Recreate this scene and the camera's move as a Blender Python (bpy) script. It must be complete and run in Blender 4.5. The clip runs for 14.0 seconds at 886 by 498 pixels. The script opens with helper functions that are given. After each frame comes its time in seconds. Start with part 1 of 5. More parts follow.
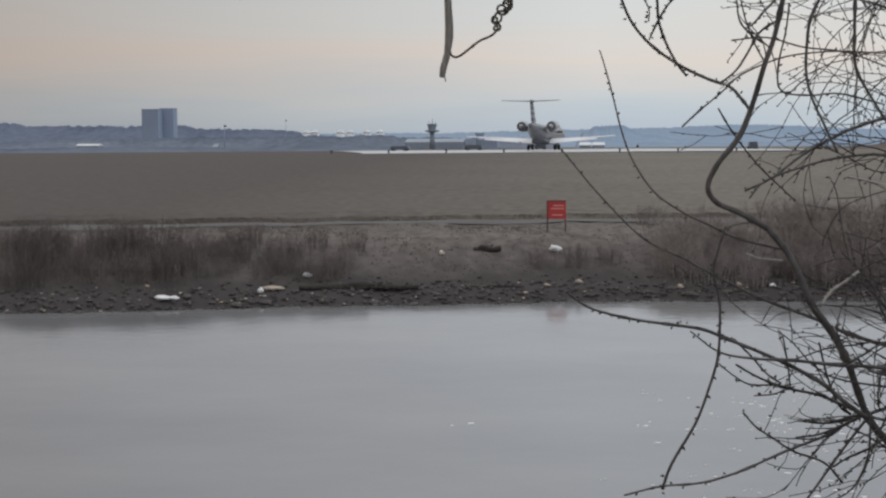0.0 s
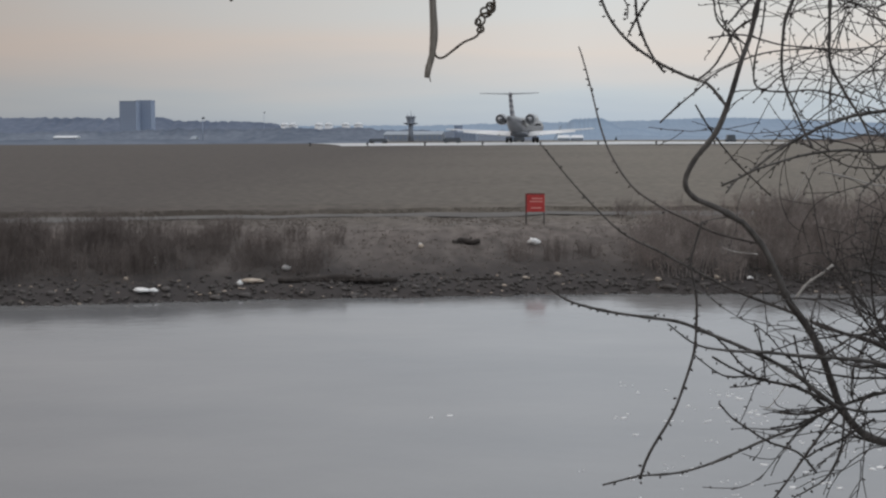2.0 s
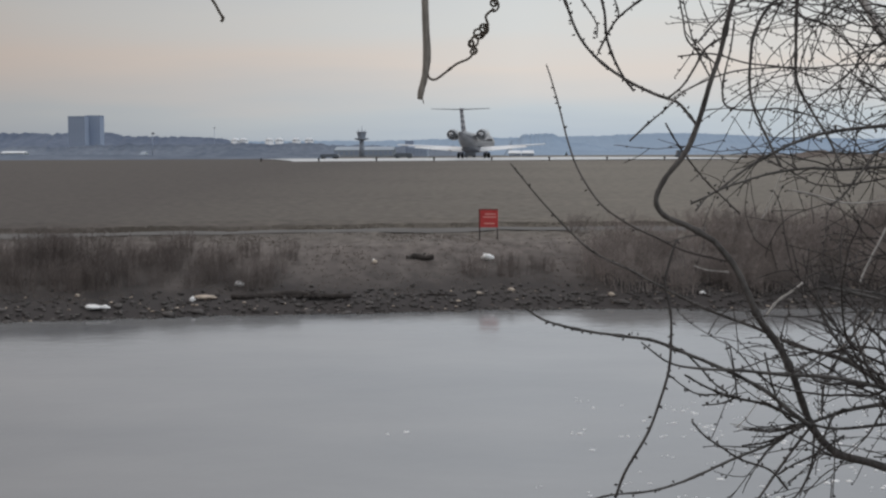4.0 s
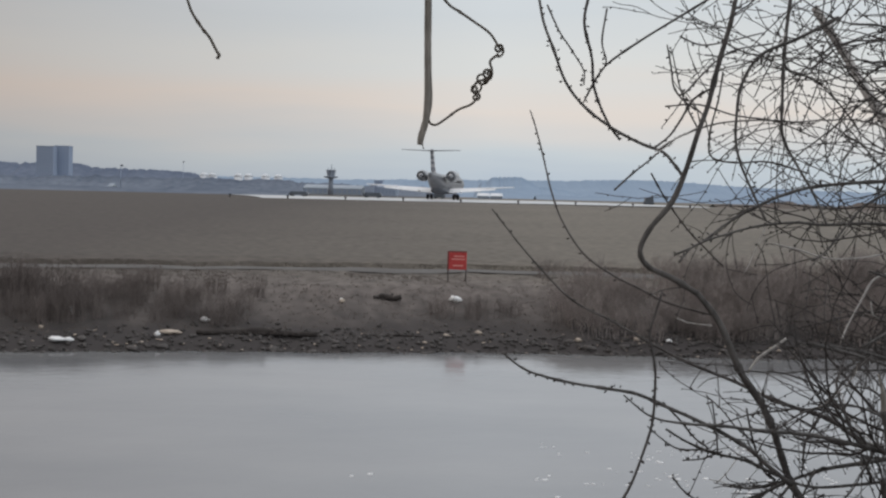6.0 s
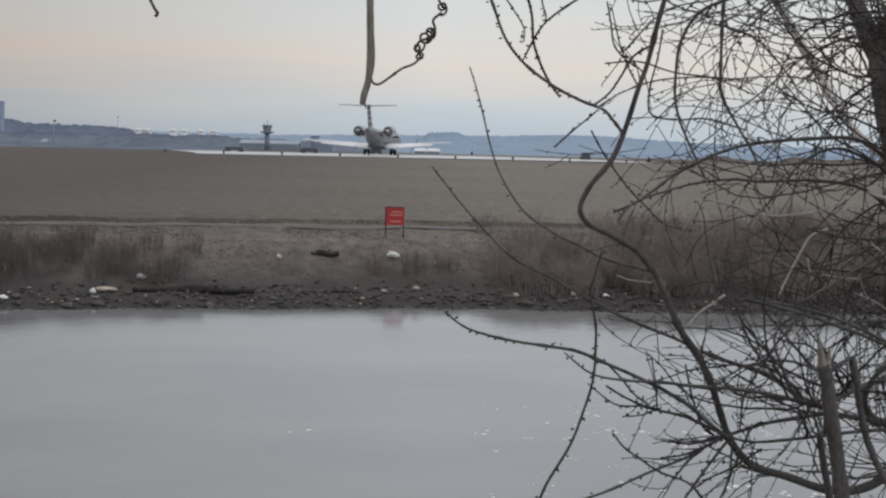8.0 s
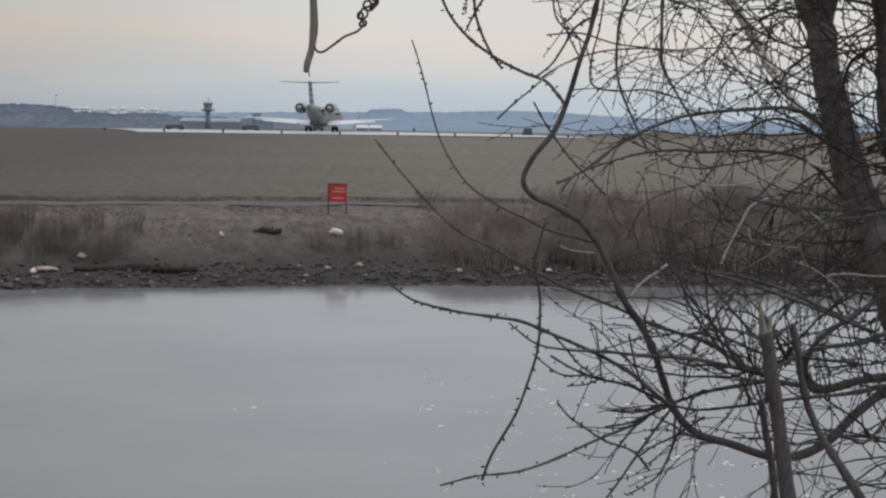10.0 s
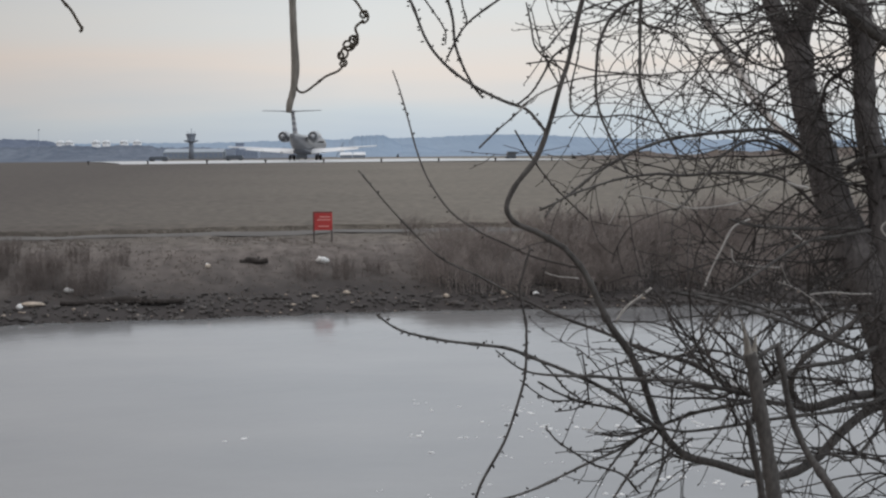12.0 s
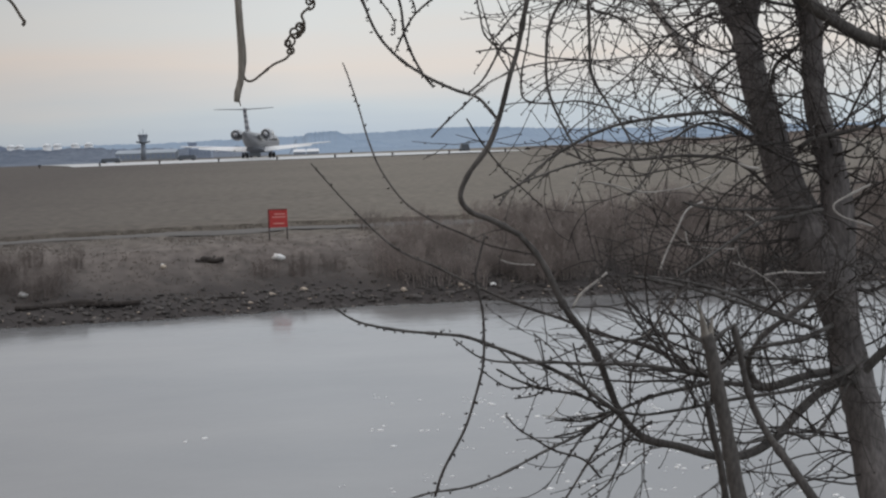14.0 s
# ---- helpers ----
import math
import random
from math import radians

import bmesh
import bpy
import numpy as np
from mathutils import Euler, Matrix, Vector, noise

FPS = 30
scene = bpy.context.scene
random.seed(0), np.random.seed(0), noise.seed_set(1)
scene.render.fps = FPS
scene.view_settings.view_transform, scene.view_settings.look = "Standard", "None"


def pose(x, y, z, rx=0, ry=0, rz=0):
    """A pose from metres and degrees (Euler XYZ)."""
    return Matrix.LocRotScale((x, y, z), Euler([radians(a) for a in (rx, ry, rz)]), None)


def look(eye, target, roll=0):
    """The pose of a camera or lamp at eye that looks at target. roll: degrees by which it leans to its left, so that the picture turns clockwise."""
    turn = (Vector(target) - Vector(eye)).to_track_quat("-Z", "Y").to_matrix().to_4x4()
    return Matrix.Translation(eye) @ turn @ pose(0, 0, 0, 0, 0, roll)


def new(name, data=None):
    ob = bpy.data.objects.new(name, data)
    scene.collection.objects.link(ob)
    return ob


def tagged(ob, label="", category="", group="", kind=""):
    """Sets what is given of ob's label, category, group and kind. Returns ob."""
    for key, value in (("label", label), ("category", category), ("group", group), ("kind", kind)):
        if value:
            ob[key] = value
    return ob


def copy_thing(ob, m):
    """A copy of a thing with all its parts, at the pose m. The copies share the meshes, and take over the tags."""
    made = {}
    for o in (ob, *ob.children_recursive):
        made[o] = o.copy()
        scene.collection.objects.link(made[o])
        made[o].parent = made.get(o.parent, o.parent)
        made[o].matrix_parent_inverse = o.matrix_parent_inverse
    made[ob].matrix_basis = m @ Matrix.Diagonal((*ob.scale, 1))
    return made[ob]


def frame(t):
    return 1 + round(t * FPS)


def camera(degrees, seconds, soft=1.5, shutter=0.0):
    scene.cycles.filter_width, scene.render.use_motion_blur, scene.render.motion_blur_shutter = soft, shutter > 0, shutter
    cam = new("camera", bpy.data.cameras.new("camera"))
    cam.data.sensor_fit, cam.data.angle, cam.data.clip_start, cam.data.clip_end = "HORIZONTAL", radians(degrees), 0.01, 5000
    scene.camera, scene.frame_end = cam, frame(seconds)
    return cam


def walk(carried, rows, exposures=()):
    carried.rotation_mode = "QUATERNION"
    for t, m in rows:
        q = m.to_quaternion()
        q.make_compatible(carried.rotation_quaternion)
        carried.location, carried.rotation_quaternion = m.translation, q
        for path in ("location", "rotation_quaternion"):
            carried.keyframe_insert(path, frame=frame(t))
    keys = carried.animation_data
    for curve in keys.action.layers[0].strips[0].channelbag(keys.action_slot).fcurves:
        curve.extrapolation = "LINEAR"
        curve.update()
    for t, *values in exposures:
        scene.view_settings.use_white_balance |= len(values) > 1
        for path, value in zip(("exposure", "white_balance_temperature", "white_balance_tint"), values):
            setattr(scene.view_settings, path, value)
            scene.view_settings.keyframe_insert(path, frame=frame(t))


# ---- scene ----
cam = camera(32, 14.0, soft=2.35)
walk(cam, [
    (0, look((0.127, 0.042, 5.167), (-1.381, 19.943, 3.859), -0.37)),
    (0.5, look((0.140, -0.048, 5.165), (-1.790, 19.823, 3.971), -0.54)),
    (1, look((0.148, -0.073, 5.169), (-1.136, 19.830, 3.670), -0.35)),
    (1.5, look((0.142, -0.070, 5.171), (-0.755, 19.853, 3.663), 0.07)),
    (2, look((0.121, -0.062, 5.180), (-1.110, 19.851, 3.774), -0.27)),
    (2.5, look((0.093, -0.049, 5.186), (-1.314, 19.851, 3.765), 0.03)),
    (3, look((0.075, -0.041, 5.184), (-0.792, 19.885, 3.702), -0.05)),
    (3.5, look((0.052, -0.030, 5.197), (-0.743, 19.918, 3.999), -0.19)),
    (3.7, look((0.042, -0.045, 5.195), (-0.641, 19.907, 3.984), -0.42)),
    (5.8, look((-0.048, 0.002, 5.204), (-0.019, 19.966, 4.005), 1.32)),
    (6, look((-0.043, 0.062, 5.209), (-0.214, 20.050, 4.529), 1.38)),
    (6.5, look((-0.047, 0.086, 5.211), (-0.388, 20.048, 4.043), 0.46)),
    (7, look((-0.049, 0.061, 5.214), (-0.413, 20.019, 3.978), 0.74)),
    (7.5, look((-0.048, 0.069, 5.214), (0.392, 20.027, 3.998), 1.58)),
    (7.7, look((-0.052, 0.089, 5.220), (0.520, 20.043, 4.005), 1.49)),
    (9.8, look((-0.064, 0.061, 5.202), (1.060, 19.966, 3.609), 0.70)),
    (10, look((-0.061, 0.075, 5.200), (1.331, 19.968, 3.673), 0.90)),
    (10.5, look((-0.076, 0.053, 5.209), (1.487, 19.939, 3.766), 0.40)),
    (11, look((-0.073, 0.055, 5.205), (1.827, 19.906, 3.671), -0.09)),
    (11.5, look((-0.075, 0.040, 5.215), (1.537, 19.929, 3.864), -0.43)),
    (12, look((-0.060, 0.024, 5.223), (1.509, 19.926, 4.018), -0.49)),
    (12.5, look((-0.052, 0.012, 5.235), (1.851, 19.896, 4.224), -0.80)),
    (13, look((-0.042, 0.033, 5.218), (2.168, 19.887, 4.250), -1.18)),
    (13.5, look((-0.047, 0.028, 5.215), (2.108, 19.885, 4.191), -1.92)),
    (14, look((-0.053, 0.036, 5.204), (2.075, 19.880, 3.906), -2.01)),
], exposures=((0, 0.03), (3.5, 0.0), (6.5, 0.08), (10.0, 0.04), (12.5, 0.16), (14.0, 0.08)))

# world and light
def lin(r, g, b):
    return tuple(((c / 255 + 0.055) / 1.055) ** 2.4 if c > 10 else c / 255 / 12.92 for c in (r, g, b)) + (1.0,)


world = bpy.data.worlds.new("overcast_dusk_sky")
scene.world = world
world.use_nodes = True
wn, wl = world.node_tree.nodes, world.node_tree.links
wn.clear()
w_out, w_bg = wn.new("ShaderNodeOutputWorld"), wn.new("ShaderNodeBackground")
w_tc, w_sep = wn.new("ShaderNodeTexCoord"), wn.new("ShaderNodeSeparateXYZ")
w_map, w_noise = wn.new("ShaderNodeMapping"), wn.new("ShaderNodeTexNoise")
w_map.inputs["Scale"].default_value = (3.0, 3.0, 26.0)
w_noise.inputs["Scale"].default_value, w_noise.inputs["Detail"].default_value = 1.4, 4.0
wl.new(w_tc.outputs["Generated"], w_sep.inputs[0])
wl.new(w_tc.outputs["Generated"], w_map.inputs["Vector"])
wl.new(w_map.outputs[0], w_noise.inputs["Vector"])
w_wob = wn.new("ShaderNodeMath")
w_wob.operation = "MULTIPLY_ADD"
w_wob.inputs[1].default_value = 0.05
wl.new(w_noise.outputs["Fac"], w_wob.inputs[0])
wl.new(w_sep.outputs["Z"], w_wob.inputs[2])
w_ramp = wn.new("ShaderNodeValToRGB")
SKY = ((0.0, (148, 160, 178)), (0.025, (175, 187, 200)), (0.05, (194, 202, 207)), (0.085, (219, 211, 204)),
       (0.112, (212, 214, 213)), (0.145, (203, 209, 213)), (0.30, (223, 229, 236)), (1.0, (248, 250, 254)))
while len(w_ramp.color_ramp.elements) < len(SKY):
    w_ramp.color_ramp.elements.new(0.5)
for el, (at, col) in zip(w_ramp.color_ramp.elements, SKY):
    el.position, el.color = at, lin(*col)
wl.new(w_wob.outputs[0], w_ramp.inputs["Fac"])
# the west, where the sun has gone down behind the cloud, is a little warmer
w_warm = wn.new("ShaderNodeMapRange")
w_warm.inputs["From Min"].default_value, w_warm.inputs["From Max"].default_value = 0.02, -0.48
wl.new(w_sep.outputs["X"], w_warm.inputs["Value"])
w_mix = wn.new("ShaderNodeMix")
w_mix.data_type, w_mix.blend_type = "RGBA", "MULTIPLY"
w_mix.inputs["B"].default_value = (0.53, 0.47, 0.44, 1)
wl.new(w_warm.outputs["Result"], w_mix.inputs["Factor"])
wl.new(w_ramp.outputs["Color"], w_mix.inputs["A"])
wl.new(w_mix.outputs["Result"], w_bg.inputs["Color"])
w_bg.inputs["Strength"].default_value = 1.0
wl.new(w_bg.outputs[0], w_out.inputs["Surface"])

sun = new("sun", bpy.data.lights.new("sun", "SUN"))
sun.data.energy, sun.data.angle, sun.data.color = 0.5, radians(40), (1.0, 0.97, 0.94)
sun.matrix_world = look((-70, 60, 60), (0, 30, 0))

# ---- materials ----


def material(name, dark, light, scale=3.0, fine=40.0, rough=0.9, bump=0.3, metal=0.0, stretch=(1, 1, 1), depth=0.02, random_tint=0.0, coords="Object"):
    """Two colours mixed by noise at two scales, with fine relief."""
    m = bpy.data.materials.new(name)
    m.use_nodes = True
    n, k = m.node_tree.nodes, m.node_tree.links
    b = n["Principled BSDF"]
    b.inputs["Roughness"].default_value, b.inputs["Metallic"].default_value = rough, metal
    tc, mp = n.new("ShaderNodeTexCoord"), n.new("ShaderNodeMapping")
    mp.inputs["Scale"].default_value = stretch
    k.new(tc.outputs[coords], mp.inputs["Vector"])
    big, small = n.new("ShaderNodeTexNoise"), n.new("ShaderNodeTexNoise")
    for node, s in ((big, scale), (small, fine)):
        node.inputs["Scale"].default_value, node.inputs["Detail"].default_value = s, 5.0
        k.new(mp.outputs[0], node.inputs["Vector"])
    mean = n.new("ShaderNodeMix")
    mean.inputs["Factor"].default_value = 0.45
    k.new(big.outputs["Fac"], mean.inputs["A"])
    k.new(small.outputs["Fac"], mean.inputs["B"])
    spread = n.new("ShaderNodeMapRange")
    spread.inputs["From Min"].default_value, spread.inputs["From Max"].default_value = 0.33, 0.67
    k.new(mean.outputs["Result"], spread.inputs["Value"])
    mix = n.new("ShaderNodeMix")
    mix.data_type = "RGBA"
    mix.inputs["A"].default_value, mix.inputs["B"].default_value = (*dark, 1), (*light, 1)
    k.new(spread.outputs["Result"], mix.inputs["Factor"])
    colour = mix.outputs["Result"]
    if random_tint:
        info, geo, hue = n.new("ShaderNodeObjectInfo"), n.new("ShaderNodeNewGeometry"), n.new("ShaderNodeHueSaturation")
        add = n.new("ShaderNodeMath")
        k.new(info.outputs["Random"], add.inputs[0])
        k.new(geo.outputs["Random Per Island"], add.inputs[1])
        vary = n.new("ShaderNodeMapRange")
        vary.inputs["From Max"].default_value = 2.0
        vary.inputs["To Min"].default_value, vary.inputs["To Max"].default_value = 1 - random_tint, 1 + random_tint
        k.new(add.outputs[0], vary.inputs["Value"])
        k.new(vary.outputs["Result"], hue.inputs["Value"])
        k.new(colour, hue.inputs["Color"])
        colour = hue.outputs["Color"]
    k.new(colour, b.inputs["Base Color"])
    if bump:
        bp = n.new("ShaderNodeBump")
        bp.inputs["Strength"].default_value, bp.inputs["Distance"].default_value = bump, depth
        k.new(mean.outputs["Result"], bp.inputs["Height"])
        k.new(bp.outputs["Normal"], b.inputs["Normal"])
    return m


M_BARK = material("dark_bark", (0.050, 0.046, 0.047), (0.212, 0.196, 0.194), 6, 55, 0.92, 0.9, stretch=(1, 1, 0.3), depth=0.03)
M_BRANCH = material("dark_branch_bark", (0.032, 0.030, 0.029), (0.140, 0.131, 0.126), 8, 70, 0.9, 0.6, stretch=(1, 1, 0.4), depth=0.01)
M_TWIG = material("twig_bark", (0.016, 0.013, 0.012), (0.066, 0.056, 0.052), 9, 80, 0.55, 0.2, random_tint=0.3)
M_PALE = material("weathered_and_skylit_pale_wood", (0.28, 0.268, 0.255), (0.56, 0.54, 0.52), 8, 70, 0.85, 0.4, stretch=(1, 1, 0.3), depth=0.004)
M_VINE = material("dry_vine_bark", (0.09, 0.082, 0.074), (0.36, 0.335, 0.30), 22, 150, 0.85, 0.5, stretch=(1, 1, 0.15), depth=0.003)
M_TENDRIL = material("dry_tendril", (0.055, 0.045, 0.035), (0.13, 0.11, 0.09), 25, 120, 0.85, 0.2)
M_THICKET = material("pale_thicket_stems", (0.230, 0.203, 0.190), (0.430, 0.380, 0.354), 1.2, 9, 0.9, 0.0, random_tint=0.35)
M_SHRUB = material("reddish_shrub_stems", (0.205, 0.177, 0.165), (0.370, 0.320, 0.298), 1.2, 9, 0.9, 0.0, random_tint=0.35)
M_REED = material("dead_reed_stalks", (0.120, 0.101, 0.094), (0.215, 0.182, 0.168), 1.2, 9, 0.9, 0.0, random_tint=0.35)
M_TUFT = material("dry_grass_blades", (0.128, 0.112, 0.100), (0.190, 0.166, 0.148), 0.6, 6, 0.95, 0.0, random_tint=0.35)
M_VERGE = material("dark_verge_grass", (0.118, 0.104, 0.090), (0.164, 0.146, 0.125), 0.6, 6, 0.95, 0.0, random_tint=0.3)
M_STONE = material("wet_dark_clods", (0.042, 0.038, 0.036), (0.135, 0.122, 0.116), 4, 30, 0.75, 0.6, random_tint=0.4)
M_TRACK = material("pale_gravel_track", (0.098, 0.092, 0.088), (0.136, 0.130, 0.124), 0.5, 8, 0.95, 0.3)
M_CONCRETE = material("pale_runway_concrete", (0.36, 0.37, 0.38), (0.56, 0.57, 0.58), 0.05, 0.8, 0.35, 0.0)
M_RED = material("faded_red_paint", (0.42, 0.032, 0.032), (0.58, 0.065, 0.062), 3, 30, 0.5, 0.1)
M_REDEDGE = material("dull_dark_red_metal", (0.13, 0.03, 0.03), (0.22, 0.05, 0.045), 4, 30, 0.6, 0.1)
M_PINK = material("worn_pale_lettering", (0.62, 0.22, 0.20), (0.78, 0.36, 0.33), 4, 40, 0.6, 0.0)
M_POST = material("grey_metal_post", (0.07, 0.06, 0.06), (0.14, 0.12, 0.115), 6, 40, 0.6, 0.1)
M_LITTER = material("white_plastic", (0.82, 0.82, 0.81), (0.93, 0.93, 0.93), 5, 40, 0.5, 0.3)
M_TAN = material("tan_weathered_board", (0.38, 0.31, 0.25), (0.58, 0.50, 0.42), 5, 40, 0.8, 0.3)
M_LOG = material("sodden_log_bark", (0.020, 0.017, 0.016), (0.06, 0.05, 0.045), 6, 40, 0.9, 0.5)
M_PAINT = material("white_aircraft_paint", (0.25, 0.25, 0.275), (0.34, 0.34, 0.36), 0.6, 6, 0.35, 0.0)
M_SILVER = material("silver_aircraft_paint", (0.13, 0.135, 0.15), (0.20, 0.205, 0.22), 0.6, 6, 0.35, 0.0)
# sky glare on wings and flaps is put into this near-white base
M_WING = material("wing_white_with_sky_glare", (0.80, 0.82, 0.84), (0.92, 0.93, 0.94), 0.5, 6, 0.38, 0.0)
M_BELLY = material("belly_shade_and_tail_grey", (0.10, 0.11, 0.13), (0.18, 0.19, 0.22), 0.6, 6, 0.45, 0.0)
M_STRIPE = material("dark_blue_fin_stripe", (0.10, 0.10, 0.125), (0.14, 0.14, 0.17), 1, 8, 0.45, 0.0)
M_METAL = material("polished_nacelle_metal", (0.26, 0.27, 0.29), (0.42, 0.43, 0.45), 1, 12, 0.28, 0.0, metal=0.7)
M_DARK = material("sooty_exhaust", (0.012, 0.012, 0.014), (0.03, 0.03, 0.034), 3, 20, 0.7, 0.0)
M_TYRE = material("black_rubber", (0.012, 0.012, 0.012), (0.03, 0.03, 0.03), 3, 20, 0.85, 0.0)
# the haze of distance is put into the base colour of woods and hill
M_WOODS = material("haze_tinted_woods", (0.085, 0.112, 0.170), (0.165, 0.200, 0.270), 0.012, 0.12, 1.0, 0.0, random_tint=0.10)
M_HILL = material("haze_tinted_hill", (0.225, 0.305, 0.410), (0.275, 0.355, 0.460), 0.008, 0.10, 1.0, 0.0, random_tint=0.05)
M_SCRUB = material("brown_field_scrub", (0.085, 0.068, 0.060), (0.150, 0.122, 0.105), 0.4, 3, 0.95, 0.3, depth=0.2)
# hedge, far wall, tower, glass and shed: blue haze mixed into each base colour
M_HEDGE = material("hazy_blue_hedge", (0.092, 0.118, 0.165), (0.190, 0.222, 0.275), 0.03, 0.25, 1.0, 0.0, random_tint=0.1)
M_FARWALL = material("haze_tinted_concrete_wall", (0.29, 0.35, 0.46), (0.35, 0.41, 0.52), 0.05, 0.7, 0.9, 0.0)
M_TOWER = material("haze_tinted_metal", (0.24, 0.275, 0.33), (0.30, 0.335, 0.39), 0.1, 1, 0.8, 0.0)
M_FARGLASS = material("haze_tinted_window_glass", (0.25, 0.31, 0.42), (0.29, 0.35, 0.46), 0.1, 1, 0.5, 0.0)
M_SHED = material("haze_tinted_shed_cladding", (0.26, 0.31, 0.37), (0.38, 0.42, 0.47), 0.05, 0.7, 0.7, 0.0)
M_TANK = material("white_tank_paint", (0.66, 0.69, 0.73), (0.82, 0.84, 0.86), 0.05, 0.7, 0.5, 0.0)
M_VEHICLE = material("dark_vehicle_paint", (0.055, 0.065, 0.080), (0.095, 0.11, 0.13), 0.5, 4, 0.4, 0.0)
M_GLINT = material("white_glint", (0.82, 0.83, 0.84), (0.95, 0.95, 0.95), 9, 60, 0.7, 0.2)


def ground_material():
    """Dry winter grass, worn lighter and darker in patches, and wet mud along the waterline."""
    m = material("dry_winter_grass", (0.120, 0.106, 0.086), (0.172, 0.153, 0.126), 0.05, 1.6, 0.97, 0.2, depth=0.12, stretch=(0.6, 1, 1))
    n, k = m.node_tree.nodes, m.node_tree.links
    b = n["Principled BSDF"]
    grass = b.inputs["Base Color"].links[0].from_socket
    geo, sep = n.new("ShaderNodeNewGeometry"), n.new("ShaderNodeSeparateXYZ")
    k.new(geo.outputs["Position"], sep.inputs[0])
    wob = n.new("ShaderNodeTexNoise")
    wob.inputs["Scale"].default_value, wob.inputs["Detail"].default_value = 0.9, 6
    k.new(geo.outputs["Position"], wob.inputs["Vector"])
    madd = n.new("ShaderNodeMath")
    madd.operation = "MULTIPLY_ADD"
    madd.inputs[1].default_value = -1.3
    k.new(wob.outputs["Fac"], madd.inputs[0])
    k.new(sep.outputs["Z"], madd.inputs[2])
    band = n.new("ShaderNodeMapRange")
    band.inputs["From Min"].default_value, band.inputs["From Max"].default_value = -0.12, 1.05
    k.new(madd.outputs[0], band.inputs["Value"])
    # darker dead growth on the bank below the track; westward also painted lens falloff
    bank = n.new("ShaderNodeMapRange")
    bank.inputs["From Min"].default_value, bank.inputs["From Max"].default_value = 2.62, 2.1
    bsum = n.new("ShaderNodeMath")
    bsum.operation = "MULTIPLY_ADD"
    bsum.inputs[1].default_value = 0.5
    k.new(wob.outputs["Fac"], bsum.inputs[0])
    k.new(sep.outputs["Z"], bsum.inputs[2])
    k.new(bsum.outputs[0], bank.inputs["Value"])
    wband = n.new("ShaderNodeMapRange")
    wband.inputs["From Min"].default_value, wband.inputs["From Max"].default_value = 8.0, -18.0
    wband.inputs["To Max"].default_value = 0.95
    k.new(sep.outputs["X"], wband.inputs["Value"])
    last = grass
    for fac, tone in ((wband, (0.062, 0.051, 0.045, 1)), (bank, (0.146, 0.127, 0.117, 1))):
        layer = n.new("ShaderNodeMix")
        layer.data_type = "RGBA"
        layer.inputs["B"].default_value = tone
        k.new(fac.outputs["Result"], layer.inputs["Factor"])
        k.new(last, layer.inputs["A"])
        last = layer.outputs["Result"]
    speck = n.new("ShaderNodeTexNoise")
    speck.inputs["Scale"].default_value, speck.inputs["Detail"].default_value = 2.2, 8
    k.new(geo.outputs["Position"], speck.inputs["Vector"])
    lum = n.new("ShaderNodeMapRange")
    lum.inputs["From Min"].default_value, lum.inputs["From Max"].default_value = 0.3, 0.7
    lum.inputs["To Min"].default_value, lum.inputs["To Max"].default_value = 0.66, 1.34
    k.new(speck.outputs["Fac"], lum.inputs["Value"])
    shade = n.new("ShaderNodeHueSaturation")
    k.new(lum.outputs["Result"], shade.inputs["Value"])
    k.new(last, shade.inputs["Color"])
    mud = n.new("ShaderNodeMix")
    mud.data_type = "RGBA"
    mud.inputs["A"].default_value = (0.052, 0.046, 0.045, 1)
    k.new(band.outputs["Result"], mud.inputs["Factor"])
    k.new(shade.outputs["Color"], mud.inputs["B"])
    k.new(mud.outputs["Result"], b.inputs["Base Color"])
    return m


